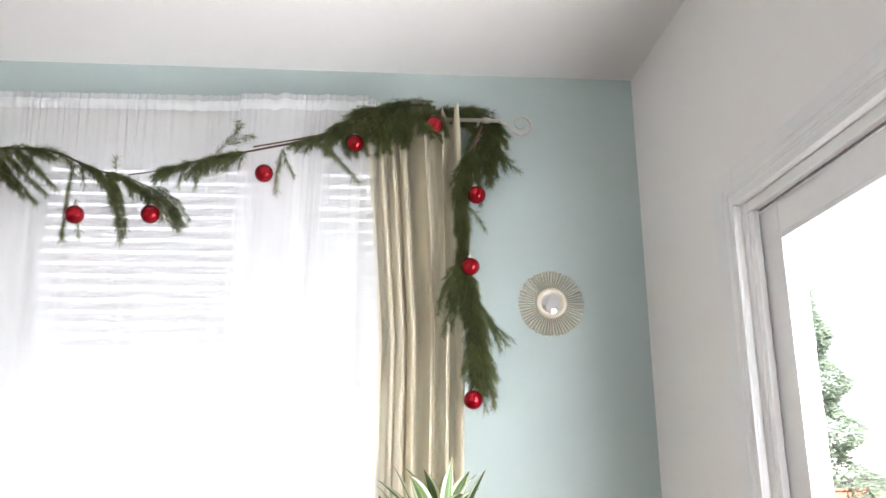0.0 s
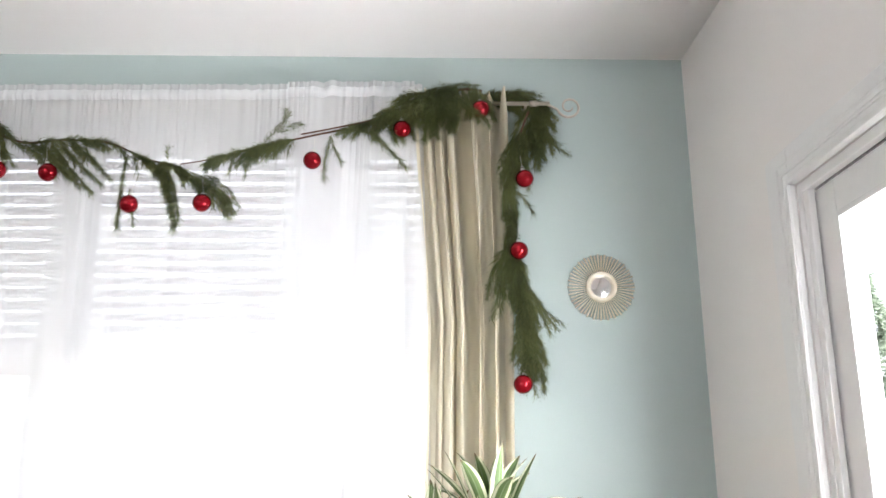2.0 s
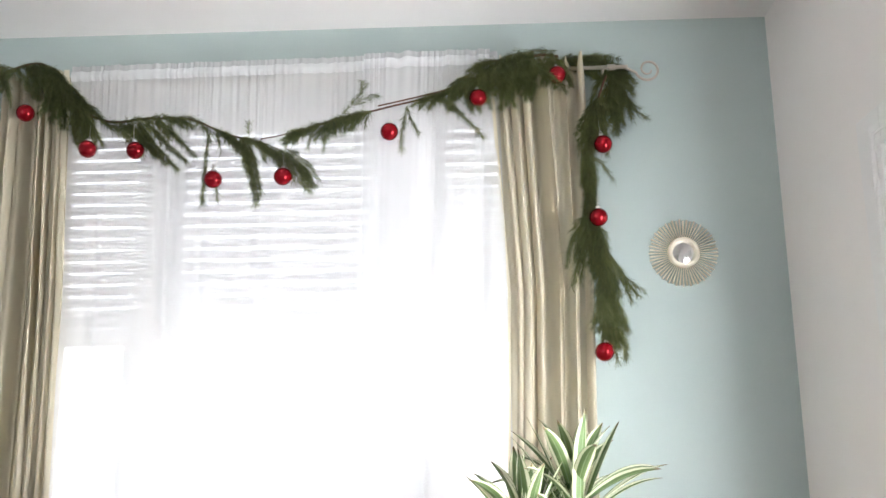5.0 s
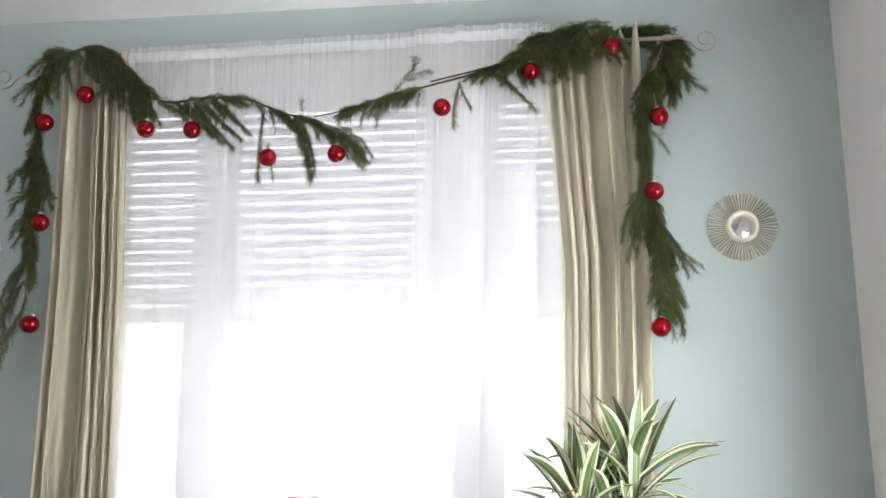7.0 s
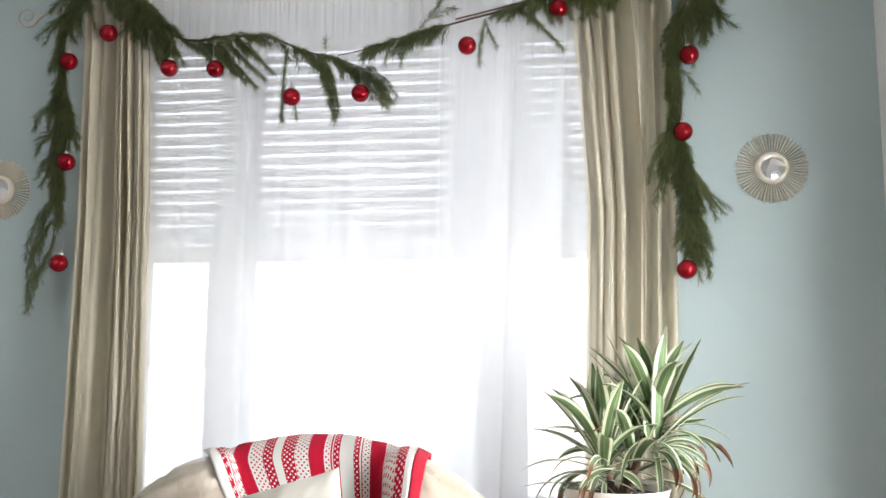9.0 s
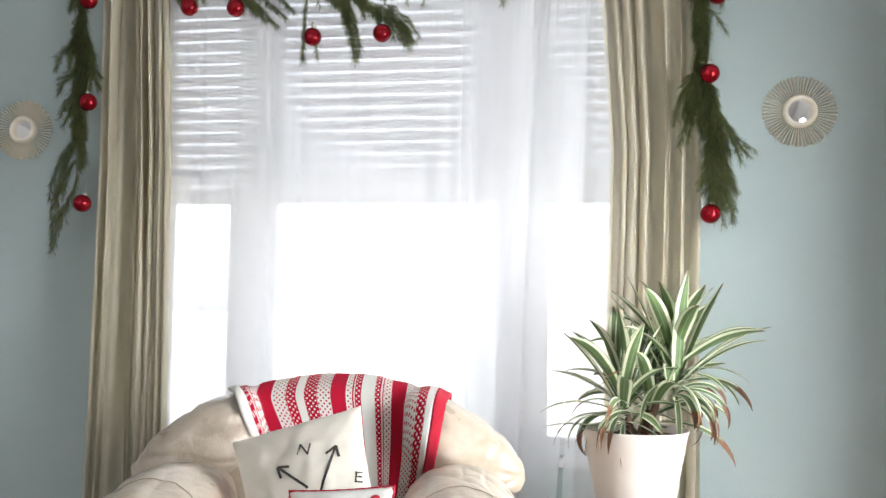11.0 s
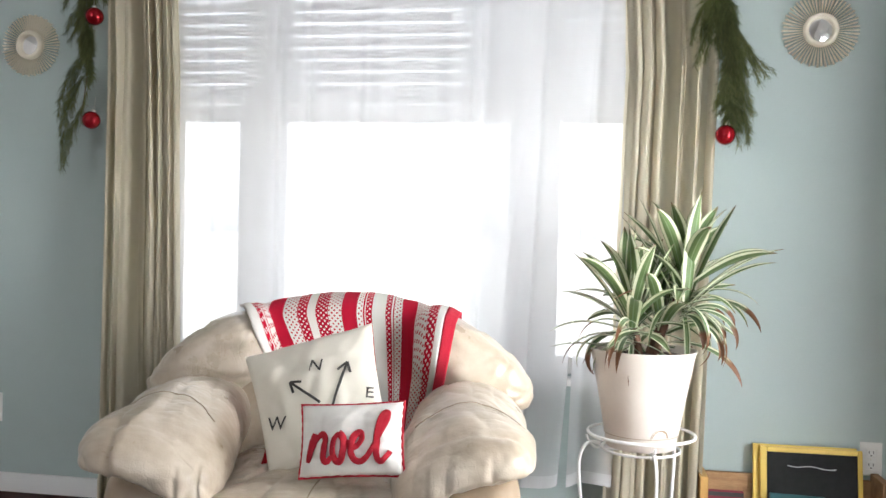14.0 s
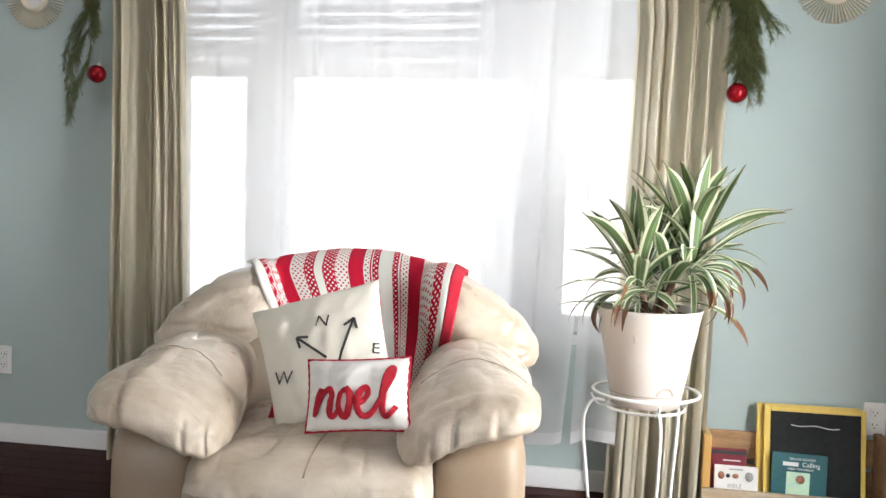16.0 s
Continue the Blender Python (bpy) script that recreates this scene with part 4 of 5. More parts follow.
# ---- sunburst mirrors ----
def build_sunburst(x, z, radius, label):
    t = thing("sunburst_mirror", (x, 0, z), label=label, category="mirror", group="sunburst mirrors")
    t.matrix_world = pose(x, 0, z, 90, 0, 0)          # local z points into the room
    r = radius
    part("backing", lathe(bmesh.new(), [(0, 0.004), (r * 0.45, 0.004), (r * 0.45, 0.012), (0, 0.012)], 40), M["gold"], t)
    part("ring", lathe(bmesh.new(), [(r * 0.33, 0.012), (r * 0.33, 0.026), (r * 0.36, 0.031), (r * 0.41, 0.031), (r * 0.46, 0.022), (r * 0.46, 0.008)], 48), M["gold"], t)
    part("mirror_disc", lathe(bmesh.new(), [(r * 0.335, 0.015), (r * 0.29, 0.0165), (0, 0.018)], 48), M["mirror"], t, "convex round mirror glass")
    bm = bmesh.new()
    v = []
    for q, w, h in ((0.40, 0.010, 0.008), (0.985, 0.0205, 0.014), (1.0, 0.018, 0.012)):
        for s, zz in ((-1, 0.004), (-1, 0.004 + h * 0.6), (0, 0.004 + h), (1, 0.004 + h * 0.6), (1, 0.004)):
            v.append(bm.verts.new((q * r, s * w * r, zz)))
    for a in (0, 5):
        for k in range(4):
            bm.faces.new((v[a + k], v[a + k + 1], v[a + k + 6], v[a + k + 5]))
        bm.faces.new((v[a + 4], v[a], v[a + 5], v[a + 9]))
    bm.faces.new(v[10:15])
    bmesh.ops.recalc_face_normals(bm, faces=bm.faces)
    first = part("ray", bm, M["gold"], t)
    count = 58
    for k in range(1, count):
        o = first.copy()
        scene.collection.objects.link(o)
        o.rotation_euler = (0, 0, 2 * math.pi * k / count)
        o.scale = (1 if k % 2 else 0.965, 1, 1)


build_sunburst(0.741, 1.771, 0.125, "small champagne-gold sunburst mirror hung on the wall")
build_sunburst(-2.180, 1.752, 0.120, "small champagne-gold sunburst mirror hung on the wall")


# ---- wall outlets ----
def build_outlet(x, z):
    t = thing("wall_outlet", (x, 0, z), label="white double wall outlet above the baseboard", category="outlet", group="wall outlets")
    part("plate", boxed((-0.036, -0.006, -0.057), (0.036, 0.0, 0.057), 0.003), M["plastic"], t)
    for dz in (0.021, -0.021):
        s = part("socket", boxed((-0.016, -0.0085, dz - 0.014), (0.016, -0.005, dz + 0.014), 0.004), M["plastic"], t)
        for lo, hi in (((-0.008, -0.0092, dz - 0.001), (-0.006, -0.008, dz + 0.008)), ((0.006, -0.0092, dz - 0.001), (0.008, -0.008, dz + 0.007)), ((-0.002, -0.0092, dz - 0.010), (0.002, -0.008, dz - 0.006))):
            part("slot", boxed(lo, hi), M["slot"], s)
    part("screw", lathe(bmesh.new(), [(0, -0.0), (0.003, 0.0), (0.003, 0.001), (0, 0.0015)], 10, m=pose(0, -0.006, 0, 90)), M["silver"], t)


build_outlet(0.944, 0.329)
build_outlet(-2.318, 0.331)


# ---- armchair ----
CH = pose(-0.655, -1.0, 0, 0, 0, 8.6)
chair = thing("armchair", (-0.655, -1.0, 0), 8.6, "overstuffed cream leather armchair in front of the window", "armchair")


def back_shape(q, p):
    q = q.copy()
    q.z -= 0.25 * q.x * q.x + 2.2 * abs(q.x) ** 4
    q.y += 0.05 * (q.z / 0.25)
    return q


back_bm = puff(bmesh.new(), (0, 0.36, 0.602), (0.46, 0.15, 0.252), 0.7, 0.6, 100, 60, wrinkle=0.010, freq=5, shape=back_shape, crease=0.007, grain=(8, 4, 3))
wings = []
for s in (-1, 1):
    def wing_shape(q, p, s=s):
        q = q.copy()
        o = s * q.x
        t = max(0.0, min(1.0, (o + 0.18) / 0.36))          # from the back outwards
        q.z *= 1.15 - 0.55 * t ** 1.6
        q.z += 0.040 - 0.135 * t ** 1.4
        fold = math.sin(60 * q.z + 9 * o + 2 * s) * math.exp(-((t - 0.2) / 0.3) ** 2)
        tip = math.sin(70 * q.z + 3 * q.y) * max(0.0, t - 0.72) / 0.28
        q.y -= 0.006 * fold
        q.x += s * 0.005 * tip
        return q

    wings.append(puff(bmesh.new(), (s * 0.372, 0.28, 0.694), (0.172, 0.155, 0.112), 0.72, 0.65, 160, 84, wrinkle=0.008, freq=6, shape=wing_shape, crease=0.0075, grain=(4, 5, 17)))
from mathutils.bvhtree import BVHTree
solid = bmesh.new()
for b in (back_bm, *wings):
    tmp = bpy.data.meshes.new("tmp")
    b.to_mesh(tmp)
    solid.from_mesh(tmp)
    bpy.data.meshes.remove(tmp)
back_tree = BVHTree.FromBMesh(solid)
solid.free()
part("back_cushion", back_bm, M["leather"], chair)
for w in wings:
    part("side_cushion", w, M["leather"], chair, "puffed cream leather side cushion with creases")

for s in (-1, 1):
    def arm_shape(q, p, s=s):
        o = s * p.x                                        # outwards
        out, inn = max(0.0, o), max(0.0, -o)
        mid = -0.026 * out ** 1.5 - 0.040 * inn ** 1.7
        up = 0.086 - 0.030 * out ** 1.5
        down = 0.054 - 0.015 * out + 0.02 * inn
        front = min(1.0, max(0.0, (0.06 - q.y) / 0.385))
        drape = 0.100 * front ** 1.5 * ((1 - o) / 2) ** 1.2 + 0.004 * front ** 2
        z = mid + p.z * (up if p.z > 0 else down) - drape
        lip = max(0.0, min(1.0, (-q.y - 0.21) / 0.09))      # the gathered front roll
        k = q.x * 78 + 2.2 * math.sin(q.x * 19 + s) + 0.8 * math.sin(q.x * 47)
        pleat = 0.25 - math.exp(-(math.sin(k) / 0.38) ** 2) * (0.6 + 0.4 * math.sin(q.x * 29 + 2 * s))
        low = max(0.0, 1 - abs(p.z + 0.25) * 0.9)
        groove = math.exp(-((q.y + 0.235) / 0.012) ** 2) * max(0.0, p.z) * 0.006
        crumple = 0.010 * noise.fractal(Vector((q.x * 17, q.y * 10, z * 12 + s * 5)), 1.0, 2.0, 3) * max(0.0, min(1.0, (-q.y - 0.05) / 0.2)) * (1 - 0.5 * max(0.0, p.z))
        stretch = crumple + 0.0065 * (0.6 - math.exp(-(math.sin(s * q.x * 21 + q.y * 13 + 1.3 * math.sin(q.y * 9)) / 0.35) ** 2)) * max(0.0, p.z) * (0.3 + 0.7 * abs(o))
        return Vector((q.x - s * 0.046 * front * inn, q.y - 0.014 * pleat * lip * low + 0.006 * lip * low, z + 0.010 * pleat * lip * low * (1 if p.z < 0.2 else 0.8) - groove + stretch))

    part("arm_cushion", puff(bmesh.new(), (s * 0.355, -0.125, 0.590), (0.151, 0.325, 0.100), 0.74, 0.58, 260, 100, wrinkle=0.008, freq=5, shape=arm_shape, crease=0.0045, grain=(14, 3, 6)), M["leather"], chair, "puffed cream leather arm pad gathered at the front")

    def panel_shape(q, p):
        q = q.copy()
        q.x *= 1 - 0.18 * max(0.0, -q.z / 0.25)
        q.y *= 1 - 0.10 * max(0.0, -q.z / 0.25)
        return q

    part("arm_panel", puff(bmesh.new(), (s * 0.362, -0.055, 0.285), (0.118, 0.280, 0.235), 0.35, 0.42, 64, 28, wrinkle=0.003, freq=4, shape=panel_shape), M["shaded_tan"], chair, "smooth tan vinyl arm front, darkened for shade")


def seat_shape(q, p):
    q = q.copy()
    fwd = max(0.0, min(1.0, (-q.y - 0.10) / 0.2))
    q.x *= 1 + 0.13 * fwd ** 2
    if q.z > 0:
        q.z -= 0.25 * max(0, -q.y - 0.15) ** 1.5
        q.z -= 0.007 * math.exp(-((q.x - 0.01) / 0.010) ** 2)
        ray = math.atan2(q.x - 0.01, -(q.y - 0.16))
        q.z -= 0.007 * math.exp(-(math.sin(ray * 13 + 1.5 * math.sin(ray * 7)) / 0.3) ** 2) * min(1.0, abs(q.x) * 9)
    k = q.x * 48 + 1.5 * math.sin(q.x * 17)
    q.y -= 0.006 * (abs(math.sin(k)) ** 0.6 - 0.7) * fwd * max(0.0, 1 - abs(p.z))
    return q


part("seat_cushion", puff(bmesh.new(), (0, -0.15, 0.405), (0.262, 0.335, 0.092), 0.5, 0.4, 240, 90, wrinkle=0.008, freq=6, shape=seat_shape, crease=0.0050, grain=(13, 3, 7)), M["leather"], chair)
part("base", puff(bmesh.new(), (0, 0.02, 0.20), (0.36, 0.42, 0.16), 0.2, 0.25, 56, 20, wrinkle=0.003), M["shaded_tan"], chair, "smooth tan vinyl base, darkened for shade")


def lay_seam(target, points, name="seam"):
    """A stitched seam dropped from above on a cushion of the chair."""
    tree = BVHTree.FromPolygons([v.co for v in target.data.vertices], [p.vertices for p in target.data.polygons])
    out = []
    for p in smooth_path(points, 10):
        hit = tree.ray_cast(Vector((p.x, p.y, 1.5)), Vector((0, 0, -1)))[0]
        if hit is not None:
            out.append(hit + Vector((0, 0, 0.0006)))
    if len(out) > 3:
        part(name, tube(bmesh.new(), out, 0.0018, 5), M["thread"], target)


for o in [c for c in chair.children if c.name.startswith("arm_cushion")]:
    k = -1 if o.data.vertices[0].co.x < 0 else 1
    lay_seam(o, [(k * 0.47, -0.24, 0), (k * 0.40, -0.20, 0), (k * 0.30, -0.19, 0), (k * 0.23, -0.24, 0)])
for o in [c for c in chair.children if c.name.startswith("seat_cushion")]:
    lay_seam(o, [(0.03, 0.05, 0), (0.02, -0.2, 0), (0.0, -0.46, 0)])
for sx in (-1, 1):
    for y in (-0.34, 0.38):
        part("foot", lathe(bmesh.new(), [(0, 0), (0.022, 0), (0.032, 0.055), (0, 0.055)], 16, centre=(sx * 0.36, y, 0)), M["pallet"], chair)


# -- knitted throw over the chair back
def build_throw():
    t = thing("knitted_throw", (-0.655, -1.0, 0), 8.6, "red and white patterned knitted throw over the chair back", "blanket")
    axis_y, axis_z = 0.375, 0.60
    a0, a1 = radians(158), radians(-46)

    def place(u, v, lift):
        a = a0 + (a1 - a0) * v            # from behind, over the top, down the front
        low = max(0.0, (v - 0.45) / 0.55)
        left, right = -0.300 + 0.29 * low, 0.335 - 0.11 * low ** 1.2
        x = left + (right - left) * u
        d = Vector((0, -math.cos(a), math.sin(a)))
        o = Vector((x, axis_y, axis_z)) + d * 0.9
        hit, nor, _, dist = back_tree.ray_cast(o, -d)
        if hit is None:
            hit, nor = Vector((x, axis_y, axis_z)) + d * 0.2, d
        if nor.dot(d) < 0:
            nor = -nor
        fold = (0.007 * math.sin(u * 21 + 2 * v) + 0.004 * math.sin(u * 47 + 1)) * (0.25 + 0.75 * low)
        return hit + d * (lift + max(0, fold) + 0.004)

    def smooth(lift):
        nu, nv = 84, 70
        g = [[place(i / nu, j / nv, lift) for i in range(nu + 1)] for j in range(nv + 1)]
        for _ in range(3):
            g = [[(g[j][i] * 2 + g[max(j - 1, 0)][i] + g[min(j + 1, nv)][i] + g[j][max(i - 1, 0)] + g[j][min(i + 1, nu)]) / 6 if 0 < j < nv and 0 < i < nu else g[j][i] for i in range(nu + 1)] for j in range(nv + 1)]
        return nu, nv, g

    nu, nv, g = smooth(0.012)
    for name, c0, c1, mat, label in (("body", 4, 79, "knit", ""), ("border", 79, nu, "knit_red", "plain red ribbed border"), ("edge", 0, 4, "knit_white", "plain white ribbed edge")):
        n = c1 - c0
        bm = sheet(bmesh.new(), n, nv, lambda u, v: g[round(v * nv)][c0 + round(u * n)] + Vector((0, 0, 0.0015 * ((round(v * nv) % 2) if name != "body" else 0))), uv=lambda u, v: ((c0 + u * n) / nu * 0.70, v * 0.95))
        ob = part(name, bm, M[mat], t, label)
        md = ob.modifiers.new("thick", "SOLIDIFY")
        md.thickness, md.offset = 0.007, 0


build_throw()


# -- cushions
def frame_from(tl, tr, bl):
    tl, tr, bl = Vector(tl), Vector(tr), Vector(bl)
    x = (tr - tl)
    y = (tl - bl)
    w, h = x.length, y.length
    x.normalize()
    nrm = x.cross(y).normalized()
    y.normalize()
    c = (tr + bl) / 2
    m = Matrix((x, y, nrm)).transposed().to_4x4()
    m.translation = c
    return m, w, h


def pillow_height(a, b, thick, seed, wrinkle):
    z = thick * max(0.0, (1 - a * a) * (1 - b * b)) ** 0.42
    w = noise.fractal(Vector((a * 2.2, b * 2.2, seed)), 1, 2, 3)
    fold = 1 - min(1.0, abs(noise.noise(Vector((a * 1.5 + b, b * 1.2 - a * 2.2, seed + 7)))) * 4)
    return z + (wrinkle * w - 0.6 * wrinkle * fold ** 2) * min(1, z / thick * 2)


def pillow_mesh(w, h, thick, seed, wrinkle=0.006):
    bm = bmesh.new()
    n = 34
    for side in (1, -1):
        def fn(u, v):
            a, b = 2 * u - 1, 2 * v - 1
            k = 1 - 0.05 * (1 - a * a) * 1.0
            k2 = 1 - 0.05 * (1 - b * b)
            z = pillow_height(a, b, thick, seed, wrinkle)
            return (a * w / 2 * (k2 if abs(a) > 0.5 else 1), b * h / 2 * (k if abs(b) > 0.5 else 1), side * z)
        sheet(bm, n, n, fn)
    bmesh.ops.remove_doubles(bm, verts=bm.verts, dist=0.0004)
    bmesh.ops.recalc_face_normals(bm, faces=bm.faces)
    return bm


def text_mesh(body, size):
    cu = bpy.data.curves.new("letters", "FONT")
    cu.body, cu.size, cu.align_x, cu.align_y = body, size, "CENTER", "CENTER"
    ob = bpy.data.objects.new("letters", cu)
    scene.collection.objects.link(ob)
    me = bpy.data.meshes.new_from_object(ob.evaluated_get(bpy.context.evaluated_depsgraph_get()))
    bpy.data.objects.remove(ob)
    bpy.data.curves.remove(cu)
    bm = bmesh.new()
    bm.from_mesh(me)
    bpy.data.meshes.remove(me)
    return bm


def lay_on(bm, m, w, h, thick, seed, wrinkle, lift=0.003):
    """Move a flat mesh by m and drape it over a pillow's front."""
    bm.transform(m)
    for v in bm.verts:
        v.co.z = v.co.z + lift + pillow_height(max(-1, min(1, 2 * v.co.x / w)), max(-1, min(1, 2 * v.co.y / h)), thick, seed, wrinkle)
    return bm


def build_compass_pillow():
    m, w, h = frame_from((-0.884, -1.03, 0.733), (-0.555, -1.03, 0.816), (-0.765, -1.195, 0.475))
    t = thing("compass_pillow", label="square cream canvas pillow printed with a dark compass", category="pillow")
    t.matrix_world = m
    th = 0.062
    cover = pillow_mesh(w, h, th, 3, 0.007)
    for v in cover.verts:                              # the lower corner is drawn in
        v.co.x += 0.04 * max(0.0, 0.5 - v.co.y / h) * max(0.0, 0.5 - v.co.x / w)
    part("cover", cover, M["pillow_cream"], t)
    for body, x, y, turn, size in (("N", 0.030, 0.056, -14, 0.046), ("W", -0.082, -0.063, -12, 0.046), ("E", 0.145, -0.038, -8, 0.042)):
        b = text_mesh(body, size)
        bmesh.ops.subdivide_edges(b, edges=b.edges, cuts=2)
        part("letter", lay_on(b, pose(x, y, 0, 0, 0, turn), w, h, th, 3, 0.007), M["ink"], t, "dark printed letter " + body)
    for x0, y0, x1, y1 in ((0.03, -0.04, -0.038, 0.030), (0.055, -0.06, 0.106, 0.050)):
        d = Vector((x1 - x0, y1 - y0, 0)).normalized()
        nn = Vector((-d.y, d.x, 0))
        b = bmesh.new()
        tip = Vector((x1, y1, 0))
        for p, q in ((Vector((x0, y0, 0)), tip), (tip, tip - d * 0.026 + nn * 0.016), (tip, tip - d * 0.026 - nn * 0.016)):
            e = (q - p).normalized()
            s = Vector((-e.y, e.x, 0)) * 0.0032
            ks = 8
            for k in range(ks):
                a, c = p.lerp(q, k / ks), p.lerp(q, (k + 1) / ks)
                b.faces.new([b.verts.new(z) for z in (a - s, c - s, c + s, a + s)])
        part("arrow", lay_on(b, Matrix(), w, h, th, 3, 0.007), M["ink"], t, "dark printed compass arrow")


build_compass_pillow()


def build_noel_pillow():
    m, w, h = frame_from((-0.635, -1.284, 0.664), (-0.401, -1.284, 0.686), (-0.622, -1.338, 0.514))
    t = thing("lettered_pillow", label="small white pillow with red felt script and red edging", category="pillow")
    t.matrix_world = m
    th = 0.045
    part("cover", pillow_mesh(w, h, th, 9, 0.006), M["pillow_white"], t)
    rim = []
    for k in range(96):
        s = k / 24
        i, q = int(s), 2 * (s - int(s)) - 1
        a, b = ((q, -1), (1, q), (-q, 1), (-1, -q))[i]
        rim.append((a * w / 2 * (1 - 0.05 * (1 - b * b)), b * h / 2 * (1 - 0.05 * (1 - a * a)), 0.0025 * math.sin(k * 2.3)))
    part("piping", tube(bmesh.new(), rim, 0.0032, 7, closed=True), M["red_felt"], t, "red edging cord")
    tw, thh = w * 0.86, h * 0.74
    strokes = [
        ("n", [(0.015, 0.0), (0.055, 0.28), (0.10, 0.55)]),
        ("n", [(0.06, 0.24), (0.12, 0.43), (0.185, 0.53), (0.225, 0.43), (0.205, 0.22), (0.20, 0.05), (0.235, 0.0), (0.29, 0.10)]),
        ("o", [(0.385, 0.53), (0.33, 0.42), (0.305, 0.2), (0.335, 0.02), (0.39, 0.03), (0.43, 0.25), (0.425, 0.45), (0.385, 0.53), (0.43, 0.40), (0.49, 0.34)]),
        ("e", [(0.49, 0.22), (0.565, 0.28), (0.62, 0.42), (0.60, 0.54), (0.54, 0.47), (0.505, 0.25), (0.53, 0.05), (0.60, 0.0), (0.67, 0.08), (0.73, 0.22)]),
        ("l", [(0.73, 0.22), (0.80, 0.46), (0.875, 0.76), (0.885, 0.91), (0.845, 0.90), (0.80, 0.62), (0.775, 0.25), (0.785, 0.04), (0.83, 0.0), (0.885, 0.09), (0.92, 0.18)]),
    ]
    made = {}
    for letter, pts in strokes:
        b = made.setdefault(letter, bmesh.new())
        path = smooth_path([((x - 0.46) * tw, (y * 0.93 - 0.42) * thh, 0) for x, y in pts], 7)
        tube(b, path, lambda s: 0.0061 * (0.85 + 0.4 * math.sin(math.pi * s)), 8)
    for letter, b in made.items():
        for v in b.verts:
            v.co.z *= 0.14
        part("letter", lay_on(b, Matrix(), w, h, th, 9, 0.006, 0.0025), M["red_felt"], t, "red felt script letter " + letter)


build_noel_pillow()
under = thing("red_cushion", label="red cushion mostly hidden behind the canvas pillow", category="pillow")
under.matrix_world = pose(-0.712, -1.125, 0.503, 60, 8, 8)
part("cover", pillow_mesh(0.14, 0.09, 0.03, 17), M["red_felt"], under)


# ---- plant on its stand ----
PX, PY = 0.152, -0.535
stand = thing("plant_stand", (PX, PY, 0), label="white bent-wire plant stand beside the curtain", category="plant stand")
ring = [(0.153 * math.cos(a), 0.153 * math.sin(a), 0.486) for a in (6.2832 * k / 48 for k in range(48))]
part("ring", tube(bmesh.new(), ring, 0.0050, 8, closed=True), M["white_wire"], stand)
ring2 = [(0.112 * math.cos(a), 0.112 * math.sin(a), 0.441) for a in (6.2832 * k / 40 for k in range(40))]
part("lower_ring", tube(bmesh.new(), ring2, 0.0042, 8, closed=True), M["white_wire"], stand)
for a in (radians(186), radians(281), radians(52)):
    c, s = math.cos(a), math.sin(a)
    rz = [(0.112, 0.441), (0.135, 0.442), (0.153, 0.462), (0.158, 0.476)]
    part("cradle", tube(bmesh.new(), smooth_path([(r * c, r * s, z) for r, z in rz]), 0.004, 7), M["white_wire"], stand)
    rz = [(0.118, 0.452), (0.150, 0.455), (0.172, 0.425), (0.178, 0.37), (0.165, 0.24), (0.152, 0.12), (0.150, 0.005)]
    part("leg", tube(bmesh.new(), smooth_path([(r * c, r * s, z) for r, z in rz]), 0.0052, 8), M["white_wire"], stand)
cross = bmesh.new()
for a in (radians(200), radians(290)):
    c, s = math.cos(a), math.sin(a)
    tube(cross, [(-0.112 * c, -0.112 * s, 0.441), (0.112 * c, 0.112 * s, 0.441)], 0.004, 7)
part("cross_bar", cross, M["white_wire"], stand)

pot = thing("plant_pot", (PX, PY, 0.446), label="tapered cream plastic flower pot with soil, on the wire stand", category="pot")
part("body", lathe(bmesh.new(), [(0.0, 0.004), (0.099, 0.004), (0.105, 0.040), (0.1045, 0.042), (0.1065, 0.044), (0.126, 0.155), (0.150, 0.278), (0.154, 0.285), (0.153, 0.289), (0.146, 0.287), (0.137, 0.266), (0.0, 0.262)], 64), M["pot"], pot)
part("soil", lathe(bmesh.new(), [(0.1365, 0.2665), (0.08, 0.274), (0.03, 0.270), (0.0, 0.276)], 40), M["soil"], pot)


def pot_side(y, z):
    """A point just outside the tapered side of the pot."""
    r = 0.1065 + (z - 0.044) * 0.177 + 0.0012
    return (math.sqrt(r * r - y * y), y, z)


arc = [(0.027 * math.cos(math.pi * k / 12), 0.047 + 0.027 * math.sin(math.pi * k / 12)) for k in range(13)]
# The pot isn't pierced: a flat tan patch gives the hole its shade.
hole = bmesh.new()
hole.faces.new([hole.verts.new(pot_side(y, z)) for y, z in arc])
rim_bm = tube(bmesh.new(), [pot_side(y, z) for y, z in arc], 0.0022, 6)
for name, bm, mat, label in (("water_hole", hole, "shaded_tan", "half-round tan patch for the shaded watering hole in the pot"), ("water_hole_rim", rim_bm, "pot", "")):
    ob = part(name, bm, M[mat], pot, label)
    ob.rotation_euler = (0, 0, radians(-64))
part("base_groove", tube(bmesh.new(), [(0.1065 * math.cos(a), 0.1065 * math.sin(a), 0.0435) for a in (6.2832 * k / 48 for k in range(48))], 0.0012, 5, closed=True), M["thread"], pot)


